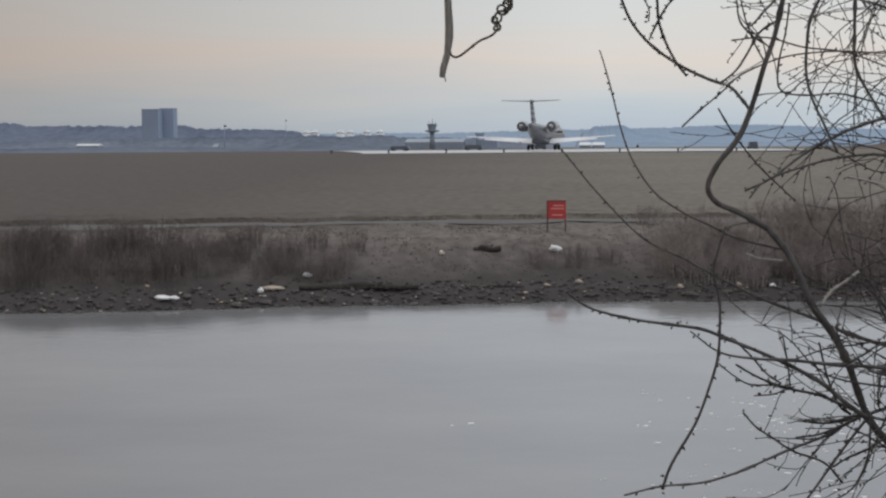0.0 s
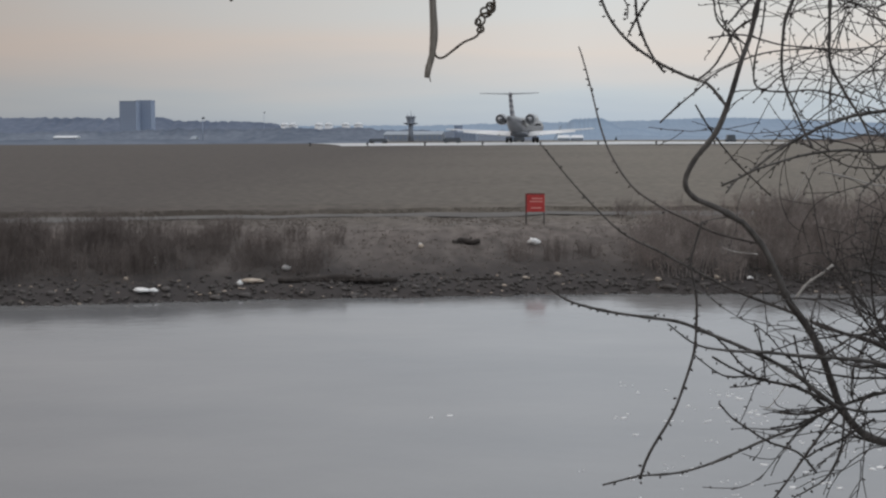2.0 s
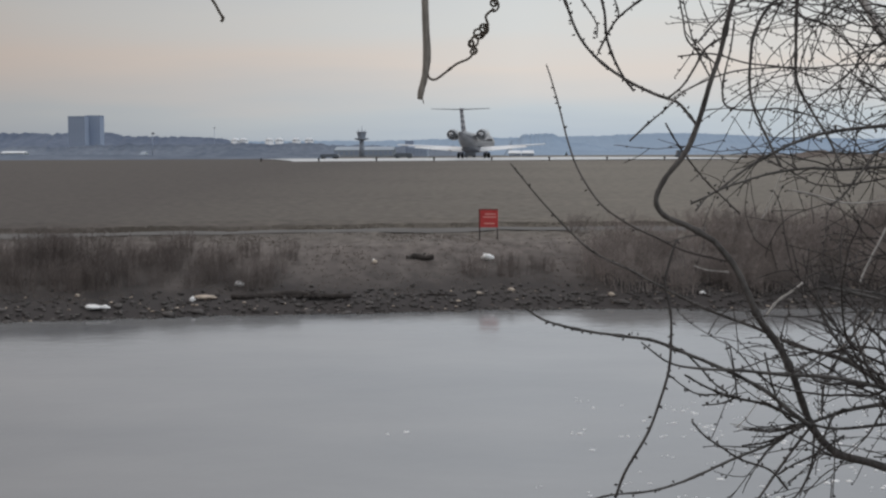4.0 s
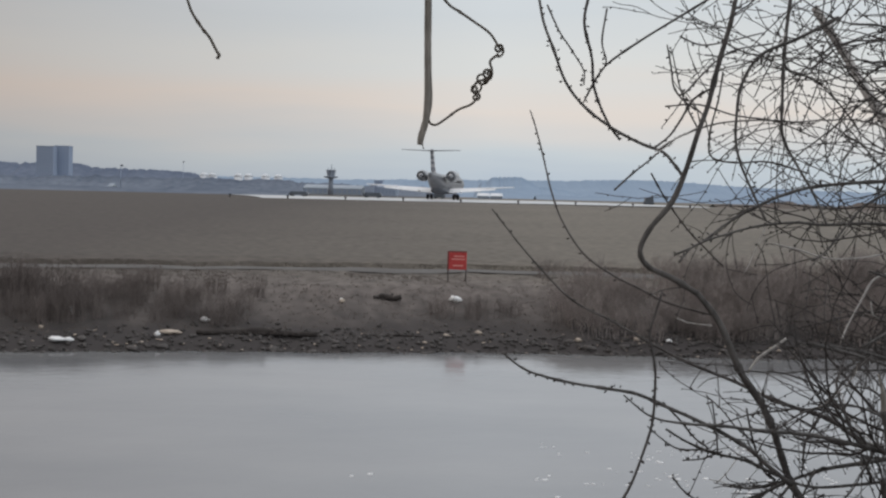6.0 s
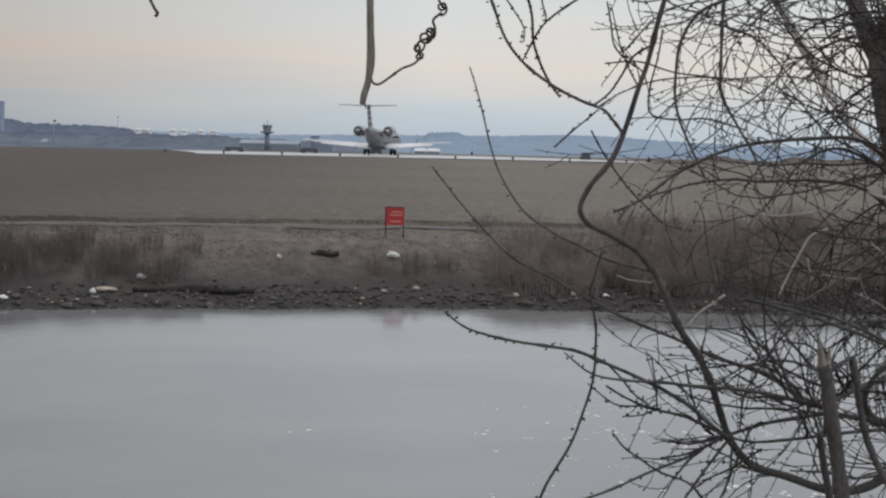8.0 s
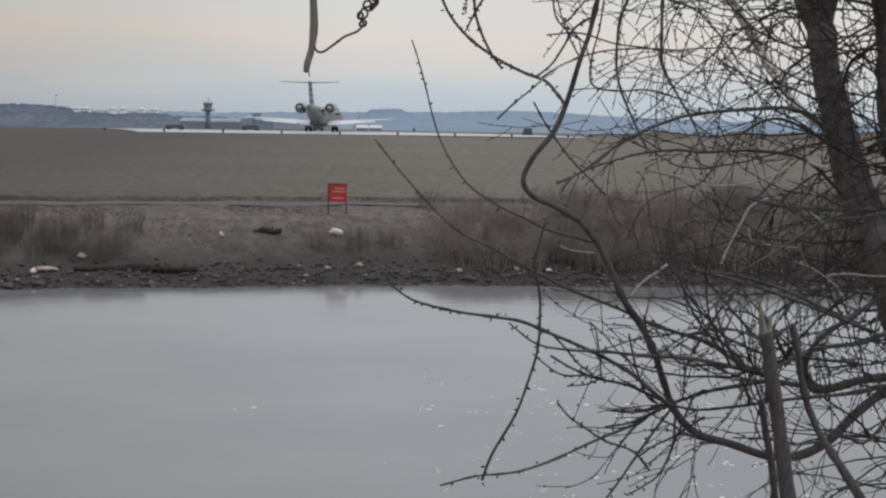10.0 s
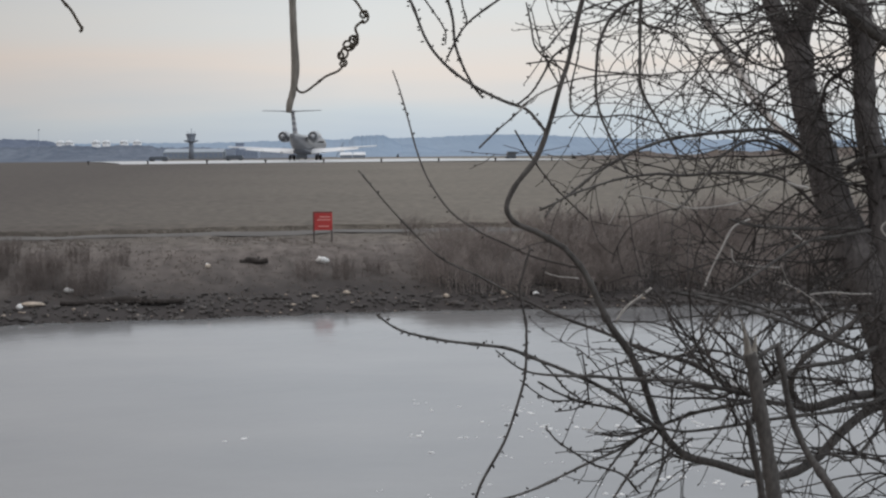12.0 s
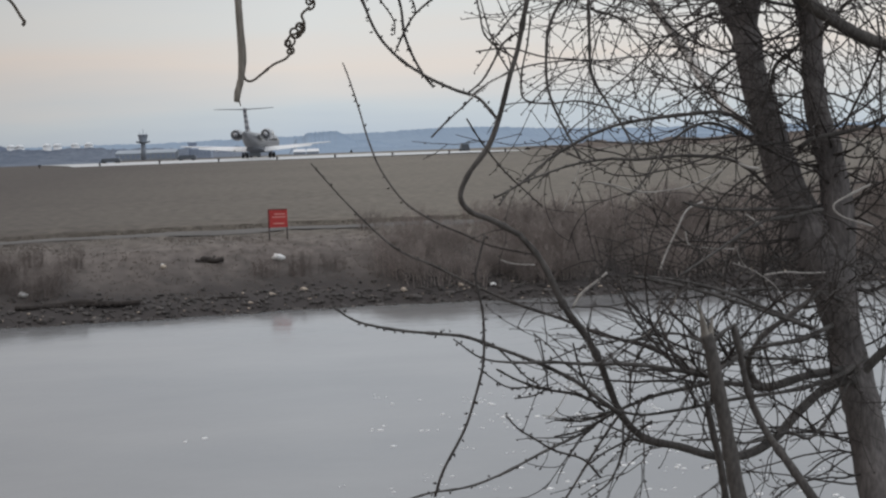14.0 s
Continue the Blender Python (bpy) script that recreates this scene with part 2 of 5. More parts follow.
def water_material():
    """Smooth grey water, its base lightened for silt and sky reflection; small ripples lie across the view."""
    m = bpy.data.materials.new("grey_still_water")
    m.use_nodes = True
    n, k = m.node_tree.nodes, m.node_tree.links
    b = n["Principled BSDF"]
    b.inputs["IOR"].default_value = 1.62
    geo = n.new("ShaderNodeNewGeometry")

    def ripple(scale, stretch, detail):
        mp, nz = n.new("ShaderNodeMapping"), n.new("ShaderNodeTexNoise")
        mp.inputs["Scale"].default_value = stretch
        nz.inputs["Scale"].default_value, nz.inputs["Detail"].default_value = scale, detail
        k.new(geo.outputs["Position"], mp.inputs["Vector"])
        k.new(mp.outputs[0], nz.inputs["Vector"])
        return nz.outputs["Fac"]

    def spread(value, lo, hi):
        rg = n.new("ShaderNodeMapRange")
        rg.inputs["From Min"].default_value, rg.inputs["From Max"].default_value = 0.3, 0.7
        rg.inputs["To Min"].default_value, rg.inputs["To Max"].default_value = lo, hi
        k.new(value, rg.inputs["Value"])
        return rg.outputs["Result"]

    last = None
    for scale, stretch, strength, dist in ((0.9, (0.8, 1, 1), 0.5, 0.020), (3.0, (0.6, 1, 1), 0.6, 0.010), (9.0, (0.6, 1, 1), 0.5, 0.004)):
        bp = n.new("ShaderNodeBump")
        bp.inputs["Strength"].default_value, bp.inputs["Distance"].default_value = strength, dist
        k.new(ripple(scale, stretch, 3), bp.inputs["Height"])
        if last:
            k.new(last, bp.inputs["Normal"])
        last = bp.outputs["Normal"]
    # normals tilted towards the camera side, so reflections miss the far bank and look brighter
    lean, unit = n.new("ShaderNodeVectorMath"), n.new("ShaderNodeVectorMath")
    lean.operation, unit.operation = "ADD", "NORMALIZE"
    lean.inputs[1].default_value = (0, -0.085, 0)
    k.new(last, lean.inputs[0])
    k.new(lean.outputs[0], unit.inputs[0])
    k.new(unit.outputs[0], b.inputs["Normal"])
    # wind ruffles the surface in wide patches
    k.new(spread(ripple(0.22, (0.8, 1, 1), 4), 0.09, 0.17), b.inputs["Roughness"])
    # lighter and darker patches in the base stand for uneven sky reflection
    tint = n.new("ShaderNodeMix")
    tint.data_type = "RGBA"
    tint.inputs["A"].default_value, tint.inputs["B"].default_value = (0.158, 0.164, 0.173, 1), (0.222, 0.223, 0.225, 1)
    k.new(spread(ripple(0.16, (0.7, 1, 1), 5), 0.0, 1.0), tint.inputs["Factor"])
    k.new(tint.outputs["Result"], b.inputs["Base Color"])
    return m


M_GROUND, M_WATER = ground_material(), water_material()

# ---- builders ----
rng = random.Random(7)


class Shape:
    """Vertices and faces gathered for one mesh."""

    def __init__(self):
        self.v, self.f, self.n = [], [], 0

    def add(self, verts, faces):
        self.v.extend(tuple(p) for p in verts)
        self.f.extend(tuple(i + self.n for i in q) for q in faces)
        self.n = len(self.v)

    def tube(self, path, sides=6, cap=True):
        """A round, tapering rod along rows of x, y, z, radius."""
        path = np.asarray(path, float)
        p, r = path[:, :3], path[:, 3]
        t = np.gradient(p, axis=0)
        t /= np.linalg.norm(t, axis=1)[:, None] + 1e-9
        side = np.cross(t[0], (0.31, 0.87, 0.38))
        a = np.linspace(0, 2 * np.pi, sides, endpoint=False)
        verts = []
        for i in range(len(p)):
            side = side - t[i] * (side @ t[i])
            side /= np.linalg.norm(side) + 1e-9
            up = np.cross(t[i], side)
            verts.extend(p[i] + r[i] * (np.cos(w) * side + np.sin(w) * up) for w in a)
        faces = [(i * sides + j, i * sides + (j + 1) % sides, (i + 1) * sides + (j + 1) % sides, (i + 1) * sides + j)
                 for i in range(len(p) - 1) for j in range(sides)]
        if cap:
            faces += [tuple(reversed(range(sides))), tuple(range((len(p) - 1) * sides, len(p) * sides))]
        self.add(verts, faces)

    def lump(self, at, size, seed=0.0, rough=0.35, turn=0.0):
        """An uneven stone-like body."""
        bm = bmesh.new()
        bmesh.ops.create_icosphere(bm, subdivisions=2, radius=1.0)
        c, s = math.cos(turn), math.sin(turn)
        out = []
        for v in bm.verts:
            q = v.co * (1 + rough * noise.noise(v.co * 1.6 + Vector((seed, seed * 2.3, 0))))
            x, y, z = q.x * size[0], q.y * size[1], q.z * size[2]
            out.append((at[0] + c * x - s * y, at[1] + s * x + c * y, at[2] + z))
        self.add(out, [[v.index for v in f.verts] for f in bm.faces])
        bm.free()

    def box(self, lo, hi):
        (a, b, c), (d, e, f) = lo, hi
        self.add([(a, b, c), (d, b, c), (d, e, c), (a, e, c), (a, b, f), (d, b, f), (d, e, f), (a, e, f)],
                 [(3, 2, 1, 0), (4, 5, 6, 7), (0, 1, 5, 4), (1, 2, 6, 5), (2, 3, 7, 6), (3, 0, 4, 7)])

    def loft(self, rings, close=True):
        """Skin over rings with the same number of points."""
        k = len(rings[0])
        verts = [p for ring in rings for p in ring]
        faces = [(i * k + j, i * k + (j + 1) % k, (i + 1) * k + (j + 1) % k, (i + 1) * k + j) for i in range(len(rings) - 1) for j in range(k)]
        if close:
            faces += [tuple(reversed(range(k))), tuple(range((len(rings) - 1) * k, len(rings) * k))]
        self.add(verts, faces)

    def mesh(self, name, mat, smooth=True):
        me = bpy.data.meshes.new(name)
        me.from_pydata(self.v, [], self.f)
        me.materials.append(mat)
        if smooth:
            me.polygons.foreach_set("use_smooth", [True] * len(me.polygons))
        me.update()
        return me


def part(name, shape, mat, parent, label="", smooth=True, kind=""):
    ob = new(name, shape.mesh(name, mat, smooth))
    ob.parent = parent
    return tagged(ob, label, kind=kind)


def thing(name, label, category, at=(0, 0, 0), turn=0.0, group=""):
    ob = new(name)
    ob.matrix_basis = pose(*at, 0, 0, turn)
    return tagged(ob, label, category, group)


def solid(name, shape, mat, label, category, kind="", group="", smooth=True):
    return tagged(new(name, shape.mesh(name, mat, smooth)), label, category, group, kind)


def curve(points, per=5):
    """Rows of x, y, z, radius made smooth."""
    p = np.asarray(points, float)
    p = np.vstack([2 * p[0] - p[1], p, 2 * p[-1] - p[-2]])
    out = []
    for i in range(1, len(p) - 2):
        for u in np.linspace(0, 1, per, endpoint=False):
            a, b, c, d = p[i - 1 : i + 3]
            out.append(0.5 * (2 * b + (c - a) * u + (2 * a - 5 * b + 4 * c - d) * u**2 + (3 * b - a - 3 * c + d) * u**3))
    out.append(p[-2])
    out = np.array(out)
    out[:, 3] = np.maximum(out[:, 3], 0.0012)
    return out


# ---- ground and water ----
def shore(x):
    """Where the far waterline runs."""
    return 51.6 + (0.225 * x if x < 0 else 0.045 * x) * (1 if abs(x) < 60 else 60 / abs(x)) + 0.35 * math.sin(x * 0.55) * 0.5 + 0.12 * math.sin(x * 2.1 + 1)


INLAND = ((-60, -1.0), (-3, -0.7), (0, -0.04), (0.35, 0.16), (0.9, 0.38), (1.7, 0.55), (3.2, 1.15), (5.0, 1.95), (7.0, 2.18), (10.2, 2.30), (10.9, 2.48),
          (13, 2.60), (50, 3.25), (100, 4.0), (148, 4.40), (175, 4.52), (260, 4.62), (6000, 4.62))
NEAR = ((-400, 3.7), (2, 3.6), (5, 3.2), (8, 2.5), (14, 0.9), (17, -0.3), (21, -1.0))


def height(x, y):
    s = y - shore(x)
    far = float(np.interp(s, *zip(*INLAND)))
    near = float(np.interp(y, *zip(*NEAR)))
    if s < -3:
        return max(near, -1.0) if y < 21 else -1.0 if s < -25 else far
    rough = 0.10 * noise.noise((x * 0.35, y * 0.35, 0)) + 0.05 * noise.noise((x * 1.3, y * 1.3, 5))
    return far + rough * min(1, max(0.25, s / 3)) * (1 if s < 9 else max(0.0, 1 - (s - 9) / 4))


def ground():
    xs = np.unique(np.concatenate([np.linspace(-4500, -120, 24), np.linspace(-120, -32, 30), np.linspace(-32, 36, 180), np.linspace(36, 140, 34), np.linspace(140, 4500, 24)]))
    ys = np.concatenate([np.linspace(-400, -5, 6), np.linspace(0, 22, 16), np.linspace(25, 37, 4), np.linspace(38, 70, 130), np.linspace(72, 110, 20), np.linspace(118, 320, 34), np.geomspace(350, 4900, 16)])
    s = Shape()
    s.add([(x, y, height(x, y)) for y in ys for x in xs],
          [(j * len(xs) + i, j * len(xs) + i + 1, (j + 1) * len(xs) + i + 1, (j + 1) * len(xs) + i) for j in range(len(ys) - 1) for i in range(len(xs) - 1)])
    return solid("ground", s, M_GROUND, "flat brown winter grass airfield with a muddy river bank", "ground", "structure")


def strip(name, near, far, x0, x1, mat, label, category, lift=0.025, step=1.5):
    """A band that follows the waterline at a distance inland."""
    s = Shape()
    xs = np.arange(x0, x1, step)
    cuts = np.linspace(near, far, 4)
    s.add([(x, shore(x) + c, height(x, shore(x) + c) + lift) for c in cuts for x in xs],
          [(j * len(xs) + i, j * len(xs) + i + 1, (j + 1) * len(xs) + i + 1, (j + 1) * len(xs) + i) for j in range(3) for i in range(len(xs) - 1)])
    return solid(name, s, mat, label, category, "structure")


ground()
water = Shape()
water.add([(-700, 12, 0), (700, 12, 0), (700, 75, 0), (-700, 75, 0)], [(0, 1, 2, 3)])
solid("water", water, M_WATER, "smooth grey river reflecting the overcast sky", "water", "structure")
strip("track", 8.4, 10.0, -40, 60, M_TRACK, "pale gravel perimeter track along the airfield", "track")


def runway():
    s = Shape()
    xs = np.arange(-26, 35, 3.0)
    rows = []
    for y, z in ((205.0, 4.50), (209, 4.60), (228, 4.68), (246, 4.71), (288, 4.72)):
        rows.append([(x + (y - 205) * -0.2, y + 0.03 * x, z + 0.0016 * x) for x in xs])
    s.add([p for r in rows for p in r],
          [(j * len(xs) + i, j * len(xs) + i + 1, (j + 1) * len(xs) + i + 1, (j + 1) * len(xs) + i) for j in range(4) for i in range(len(xs) - 1)])
    solid("runway", s, M_CONCRETE, "pale concrete runway beyond the brown grass", "runway", "structure")


runway()


# ---- the jet ----
def ring(y, z, rx, rz, k=20):
    return [(rx * math.cos(2 * math.pi * i / k), y, z + rz * math.sin(2 * math.pi * i / k)) for i in range(k)]


def foil(a, b, k=12):
    """A wing between two sections, each (x, y of leading edge, z, chord, thickness)."""
    s = Shape()
    rings = []
    for x, y, z, c, t in (a, b):
        row = []
        for i in range(k):
            w = 2 * math.pi * i / k
            u = 0.5 * (1 - math.cos(w))
            th = t * (1.6 * math.sqrt(max(u, 0)) * (1 - u) + 0.02) * (1 if w <= math.pi else -0.6)
            row.append((x, y - c * u, z + th))
        rings.append(row)
    s.loft(rings)
    return s


def airliner():
    jet = thing("airliner", "silver and white twin-engined regional jet seen from behind on the runway", "aircraft", (-2.2, 240.0, 4.72), -8)
    s = Shape()
    prof = [(17.0, 2.05, 0.05), (16.6, 2.1, 0.5), (15.6, 2.25, 0.95), (13.5, 2.45, 1.32), (11, 2.5, 1.35), (-4, 2.5, 1.35), (-7, 2.62, 1.3), (-9.5, 2.95, 1.05),
            (-11.5, 3.3, 0.72), (-13.2, 3.55, 0.42), (-14.3, 3.7, 0.2)]
    s.loft([ring(y, z, r, r) for y, z, r in prof])
    part("fuselage", s, M_SILVER, jet, "silver-grey painted tube with a tapering tail cone")
    # the shade under the fuselage is put into this dark colour
    s = Shape()
    s.loft([ring(y, z, rx, rz) for y, z, rx, rz in ((5, 1.35, 0.4, 0.2), (3.5, 1.3, 1.35, 0.45), (-4.5, 1.3, 1.35, 0.45), (-8, 1.75, 0.6, 0.4), (-9, 2.1, 0.2, 0.1))])
    part("belly_fairing", s, M_BELLY, jet, "underside with its shade painted dark grey")
    for side in (-1, 1):
        wing = part("wing", foil((side * 1.1, 3.6, 1.5, 5.9, 0.40), (side * 11.3, -3.2, 2.1, 1.6, 0.14)), M_WING, jet, "wing with a raked tip, sky glare painted near white")
        flap = Shape()
        flap.add([(side * 1.3, -2.2, 1.72), (side * 8.6, -3.7, 2.02), (side * 8.6, -4.5, 1.66), (side * 1.3, -3.9, 1.02),
                  (side * 1.3, -2.2, 1.60), (side * 8.6, -3.7, 1.94), (side * 8.6, -4.52, 1.62), (side * 1.3, -3.92, 0.97)],
                 [(0, 1, 2, 3), (7, 6, 5, 4), (0, 4, 5, 1), (1, 5, 6, 2), (2, 6, 7, 3), (3, 7, 4, 0)])
        part("flap", flap, M_WING, wing, "lowered wing flap, sky glare painted near white", smooth=False)
        nac = Shape()
        nac.loft([ring(y, 0, r, r) for y, r in ((-4.2, 0.66), (-4.4, 0.78), (-5.6, 0.86), (-7.2, 0.84), (-8.3, 0.70), (-8.32, 0.60), (-7.4, 0.58))], close=False)
        nac.v = [(x + side * 2.25, y, z + 3.55) for x, y, z in nac.v]
        engine = part("engine", nac, M_METAL, jet, "round polished engine nacelle beside the tail")
        ex = Shape()
        ex.loft([[(x + side * 2.25, y, z + 3.55) for x, y, z in ring(yy, 0, r, r)] for yy, r in ((-7.9, 0.585), (-8.1, 0.50), (-8.6, 0.34), (-8.95, 0.05))])
        part("exhaust", ex, M_METAL, engine, "bare metal exhaust cone")
        lip = Shape()
        lip.tube([(side * 2.25 + 0.65 * math.cos(w), -8.33, 3.55 + 0.65 * math.sin(w), 0.05) for w in np.linspace(0, 2 * math.pi, 25)], 5)
        part("exhaust_ring", lip, M_METAL, engine)
        part("pylon", foil((side * 1.0, -5.0, 3.35, 2.8, 0.2), (side * 1.6, -5.1, 3.5, 2.4, 0.16)), M_PAINT, jet)
        part("tailplane", foil((0.0, -11.4, 7.15, 2.5, 0.16), (side * 4.27, -13.0, 7.25, 1.25, 0.09)), M_BELLY, jet, "dark grey tailplane on top of the fin")
        gear = Shape()
        gear.tube([(side * 2.05, -0.9, 1.4, 0.11), (side * 2.05, -0.9, 0.45, 0.09)], 8)
        gear.tube([(side * 2.05 - 0.45, -0.9, 0.45, 0.07), (side * 2.05 + 0.45, -0.9, 0.45, 0.07)], 8)
        leg = part("landing_gear", gear, M_POST, jet, "grey main landing gear leg")
        for off in (-0.33, 0.33):
            w = Shape()
            x0 = side * 2.05 + off
            w.loft([[(x0 + dx, -0.9 + r * math.cos(a), 0.45 + r * math.sin(a)) for a in np.linspace(0, 2 * math.pi, 18, endpoint=False)]
                    for dx, r in ((-0.15, 0.2), (-0.15, 0.38), (-0.1, 0.45), (0.1, 0.45), (0.15, 0.38), (0.15, 0.2))])
            part("wheel", w, M_TYRE, leg)
        hinge = Shape()
        hinge.loft([ring(y, 0, r * 0.7, r) for y, r in ((-2.0, 0.05), (-2.8, 0.2), (-4.3, 0.14), (-5.0, 0.03))])
        for x, z in ((3.2, 1.25), (6.0, 1.45)):
            h = Shape()
            h.add([(side * x + a, b, c + z) for a, b, c in hinge.v], hinge.f)
            part("flap_fairing", h, M_WING, wing)
    fin = Shape()
    fin.loft([[(-0.02 + dx * t, y, z) for dx, y in ((0, y0), (1, y0 - c * 0.35), (1, y0 - c * 0.7), (0, y0 - c), (-1, y0 - c * 0.7), (-1, y0 - c * 0.35))]
              for y0, z, c, t in ((-6.6, 3.4, 5.6, 0.26), (-8.7, 4.4, 4.4, 0.2), (-11.2, 7.15, 2.9, 0.15))])
    finob = part("fin", fin, M_PAINT, jet, "white fin with dark diagonal stripes", smooth=False)
    for z0, z1 in ((4.3, 4.75), (5.2, 5.6), (5.95, 6.4), (6.65, 7.05)):
        band = Shape()
        rows = []
        for z, lift in ((z0, 0), (z1, 0)):
            u = (z - 4.4) / 2.75
            y0, c, t = -8.7 - 2.5 * u, 4.4 - 1.5 * u, 0.2 - 0.05 * u + 0.012
            rows.append([(dx * t, y, z) for dx, y in ((0, y0 + 0.02), (1, y0 - c * 0.35), (1, y0 - c * 0.7), (0, y0 - c - 0.02), (-1, y0 - c * 0.7), (-1, y0 - c * 0.35))])
        band.loft(rows)
        part("fin_stripe", band, M_STRIPE, finob, "dark blue stripe", smooth=False)
    bullet = Shape()
    bullet.loft([ring(y, 7.2, r, r, 10) for y, r in ((-10.9, 0.05), (-11.5, 0.2), (-13.2, 0.22), (-14.2, 0.04))])
    part("tail_bullet", bullet, M_PAINT, jet)
    nose = Shape()
    nose.tube([(0, 13.6, 1.5, 0.09), (0, 13.6, 0.35, 0.07)], 8)
    nleg = part("nose_gear", nose, M_POST, jet)
    for off in (-0.2, 0.2):
        w = Shape()
        w.loft([[(off + dx, 13.6 + r * math.cos(a), 0.33 + r * math.sin(a)) for a in np.linspace(0, 2 * math.pi, 16, endpoint=False)] for dx, r in ((-0.1, 0.2), (-0.07, 0.33), (0.07, 0.33), (0.1, 0.2))])
        part("wheel", w, M_TYRE, nleg)
    win = Shape()
    win.box((-0.03, -0.13, -0.18), (0.03, 0.13, 0.18))
    wm = win.mesh("cabin_window", M_DARK, False)
    for side in (-1, 1):
        for i in range(17):
            o = new("cabin_window", wm)
            o.parent = jet
            o.location = (side * 1.325, 10.2 - i * 0.8, 2.85)
    return jet


airliner()


# ---- the distance ----
def far(az, y, el):
    """A place on the far plain by its bearing, distance and height over the eye."""
    return az * y, y, 5.2 + el * y


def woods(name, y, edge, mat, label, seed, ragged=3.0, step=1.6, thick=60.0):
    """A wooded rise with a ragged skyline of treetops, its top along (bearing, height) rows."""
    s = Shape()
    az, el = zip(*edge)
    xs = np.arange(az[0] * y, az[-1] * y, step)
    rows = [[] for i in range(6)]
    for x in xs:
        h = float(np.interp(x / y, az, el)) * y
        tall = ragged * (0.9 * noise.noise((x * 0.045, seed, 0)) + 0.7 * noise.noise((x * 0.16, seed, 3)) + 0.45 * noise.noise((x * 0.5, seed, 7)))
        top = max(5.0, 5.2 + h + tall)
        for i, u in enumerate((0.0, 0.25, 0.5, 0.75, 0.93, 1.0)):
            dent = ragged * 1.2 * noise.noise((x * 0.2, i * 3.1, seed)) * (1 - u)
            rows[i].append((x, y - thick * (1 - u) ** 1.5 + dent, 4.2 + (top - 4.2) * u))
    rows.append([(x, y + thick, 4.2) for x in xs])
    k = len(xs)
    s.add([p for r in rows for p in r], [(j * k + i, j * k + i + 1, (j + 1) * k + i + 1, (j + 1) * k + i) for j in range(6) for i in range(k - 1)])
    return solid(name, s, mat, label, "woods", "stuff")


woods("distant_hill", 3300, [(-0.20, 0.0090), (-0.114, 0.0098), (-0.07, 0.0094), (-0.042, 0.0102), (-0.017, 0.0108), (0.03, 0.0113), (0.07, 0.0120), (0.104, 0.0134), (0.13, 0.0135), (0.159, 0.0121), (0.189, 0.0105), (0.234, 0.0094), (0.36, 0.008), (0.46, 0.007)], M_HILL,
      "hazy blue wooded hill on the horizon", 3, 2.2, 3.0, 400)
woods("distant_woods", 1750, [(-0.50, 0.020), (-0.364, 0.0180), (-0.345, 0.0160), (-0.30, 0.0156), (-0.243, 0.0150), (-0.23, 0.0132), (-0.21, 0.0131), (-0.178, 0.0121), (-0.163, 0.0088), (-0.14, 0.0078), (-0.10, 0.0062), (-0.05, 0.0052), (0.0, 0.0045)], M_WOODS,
      "winter woods along the edge of the airfield, tinted blue-grey for haze", 5, 2.6, 1.6, 120)
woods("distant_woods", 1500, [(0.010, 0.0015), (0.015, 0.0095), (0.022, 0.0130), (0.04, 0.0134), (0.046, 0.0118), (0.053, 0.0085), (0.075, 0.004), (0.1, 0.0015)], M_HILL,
      "dense wood standing before the hill, tinted blue-grey for haze", 8, 2.6, 0.9, 80)
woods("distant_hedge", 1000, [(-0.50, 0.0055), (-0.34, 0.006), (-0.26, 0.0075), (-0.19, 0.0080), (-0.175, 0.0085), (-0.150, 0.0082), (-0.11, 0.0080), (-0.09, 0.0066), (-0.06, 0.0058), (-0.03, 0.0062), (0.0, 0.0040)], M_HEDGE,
      "low scrub and hedges beyond the runway, tinted blue-grey for haze", 13, 1.6, 0.9, 30)
woods("distant_hedge", 1300, [(0.05, 0.0025), (0.12, 0.0018), (0.25, 0.0032), (0.40, 0.004)], M_HILL, "low scrub below the hill, tinted blue-grey for haze", 14, 1.2, 1.2, 30)


woods("field_scrub", 310, [(-0.55, 0.0012), (-0.36, 0.0010), (-0.28, 0.0016), (-0.21, 0.0008), (-0.15, 0.0010), (-0.115, -0.0004), (-0.10, -0.0022)], M_HEDGE, "low scrub at the far edge of the field, tinted grey-blue for haze", 23, 0.35, 0.3, 8)
woods("field_scrub", 250, [(0.165, -0.0030), (0.185, -0.0005), (0.21, 0.0008), (0.25, 0.0005), (0.30, 0.0025), (0.36, 0.0040), (0.45, 0.006)], M_SCRUB, "low brown scrub at the edge of the airfield", 19, 0.8, 0.35, 8)


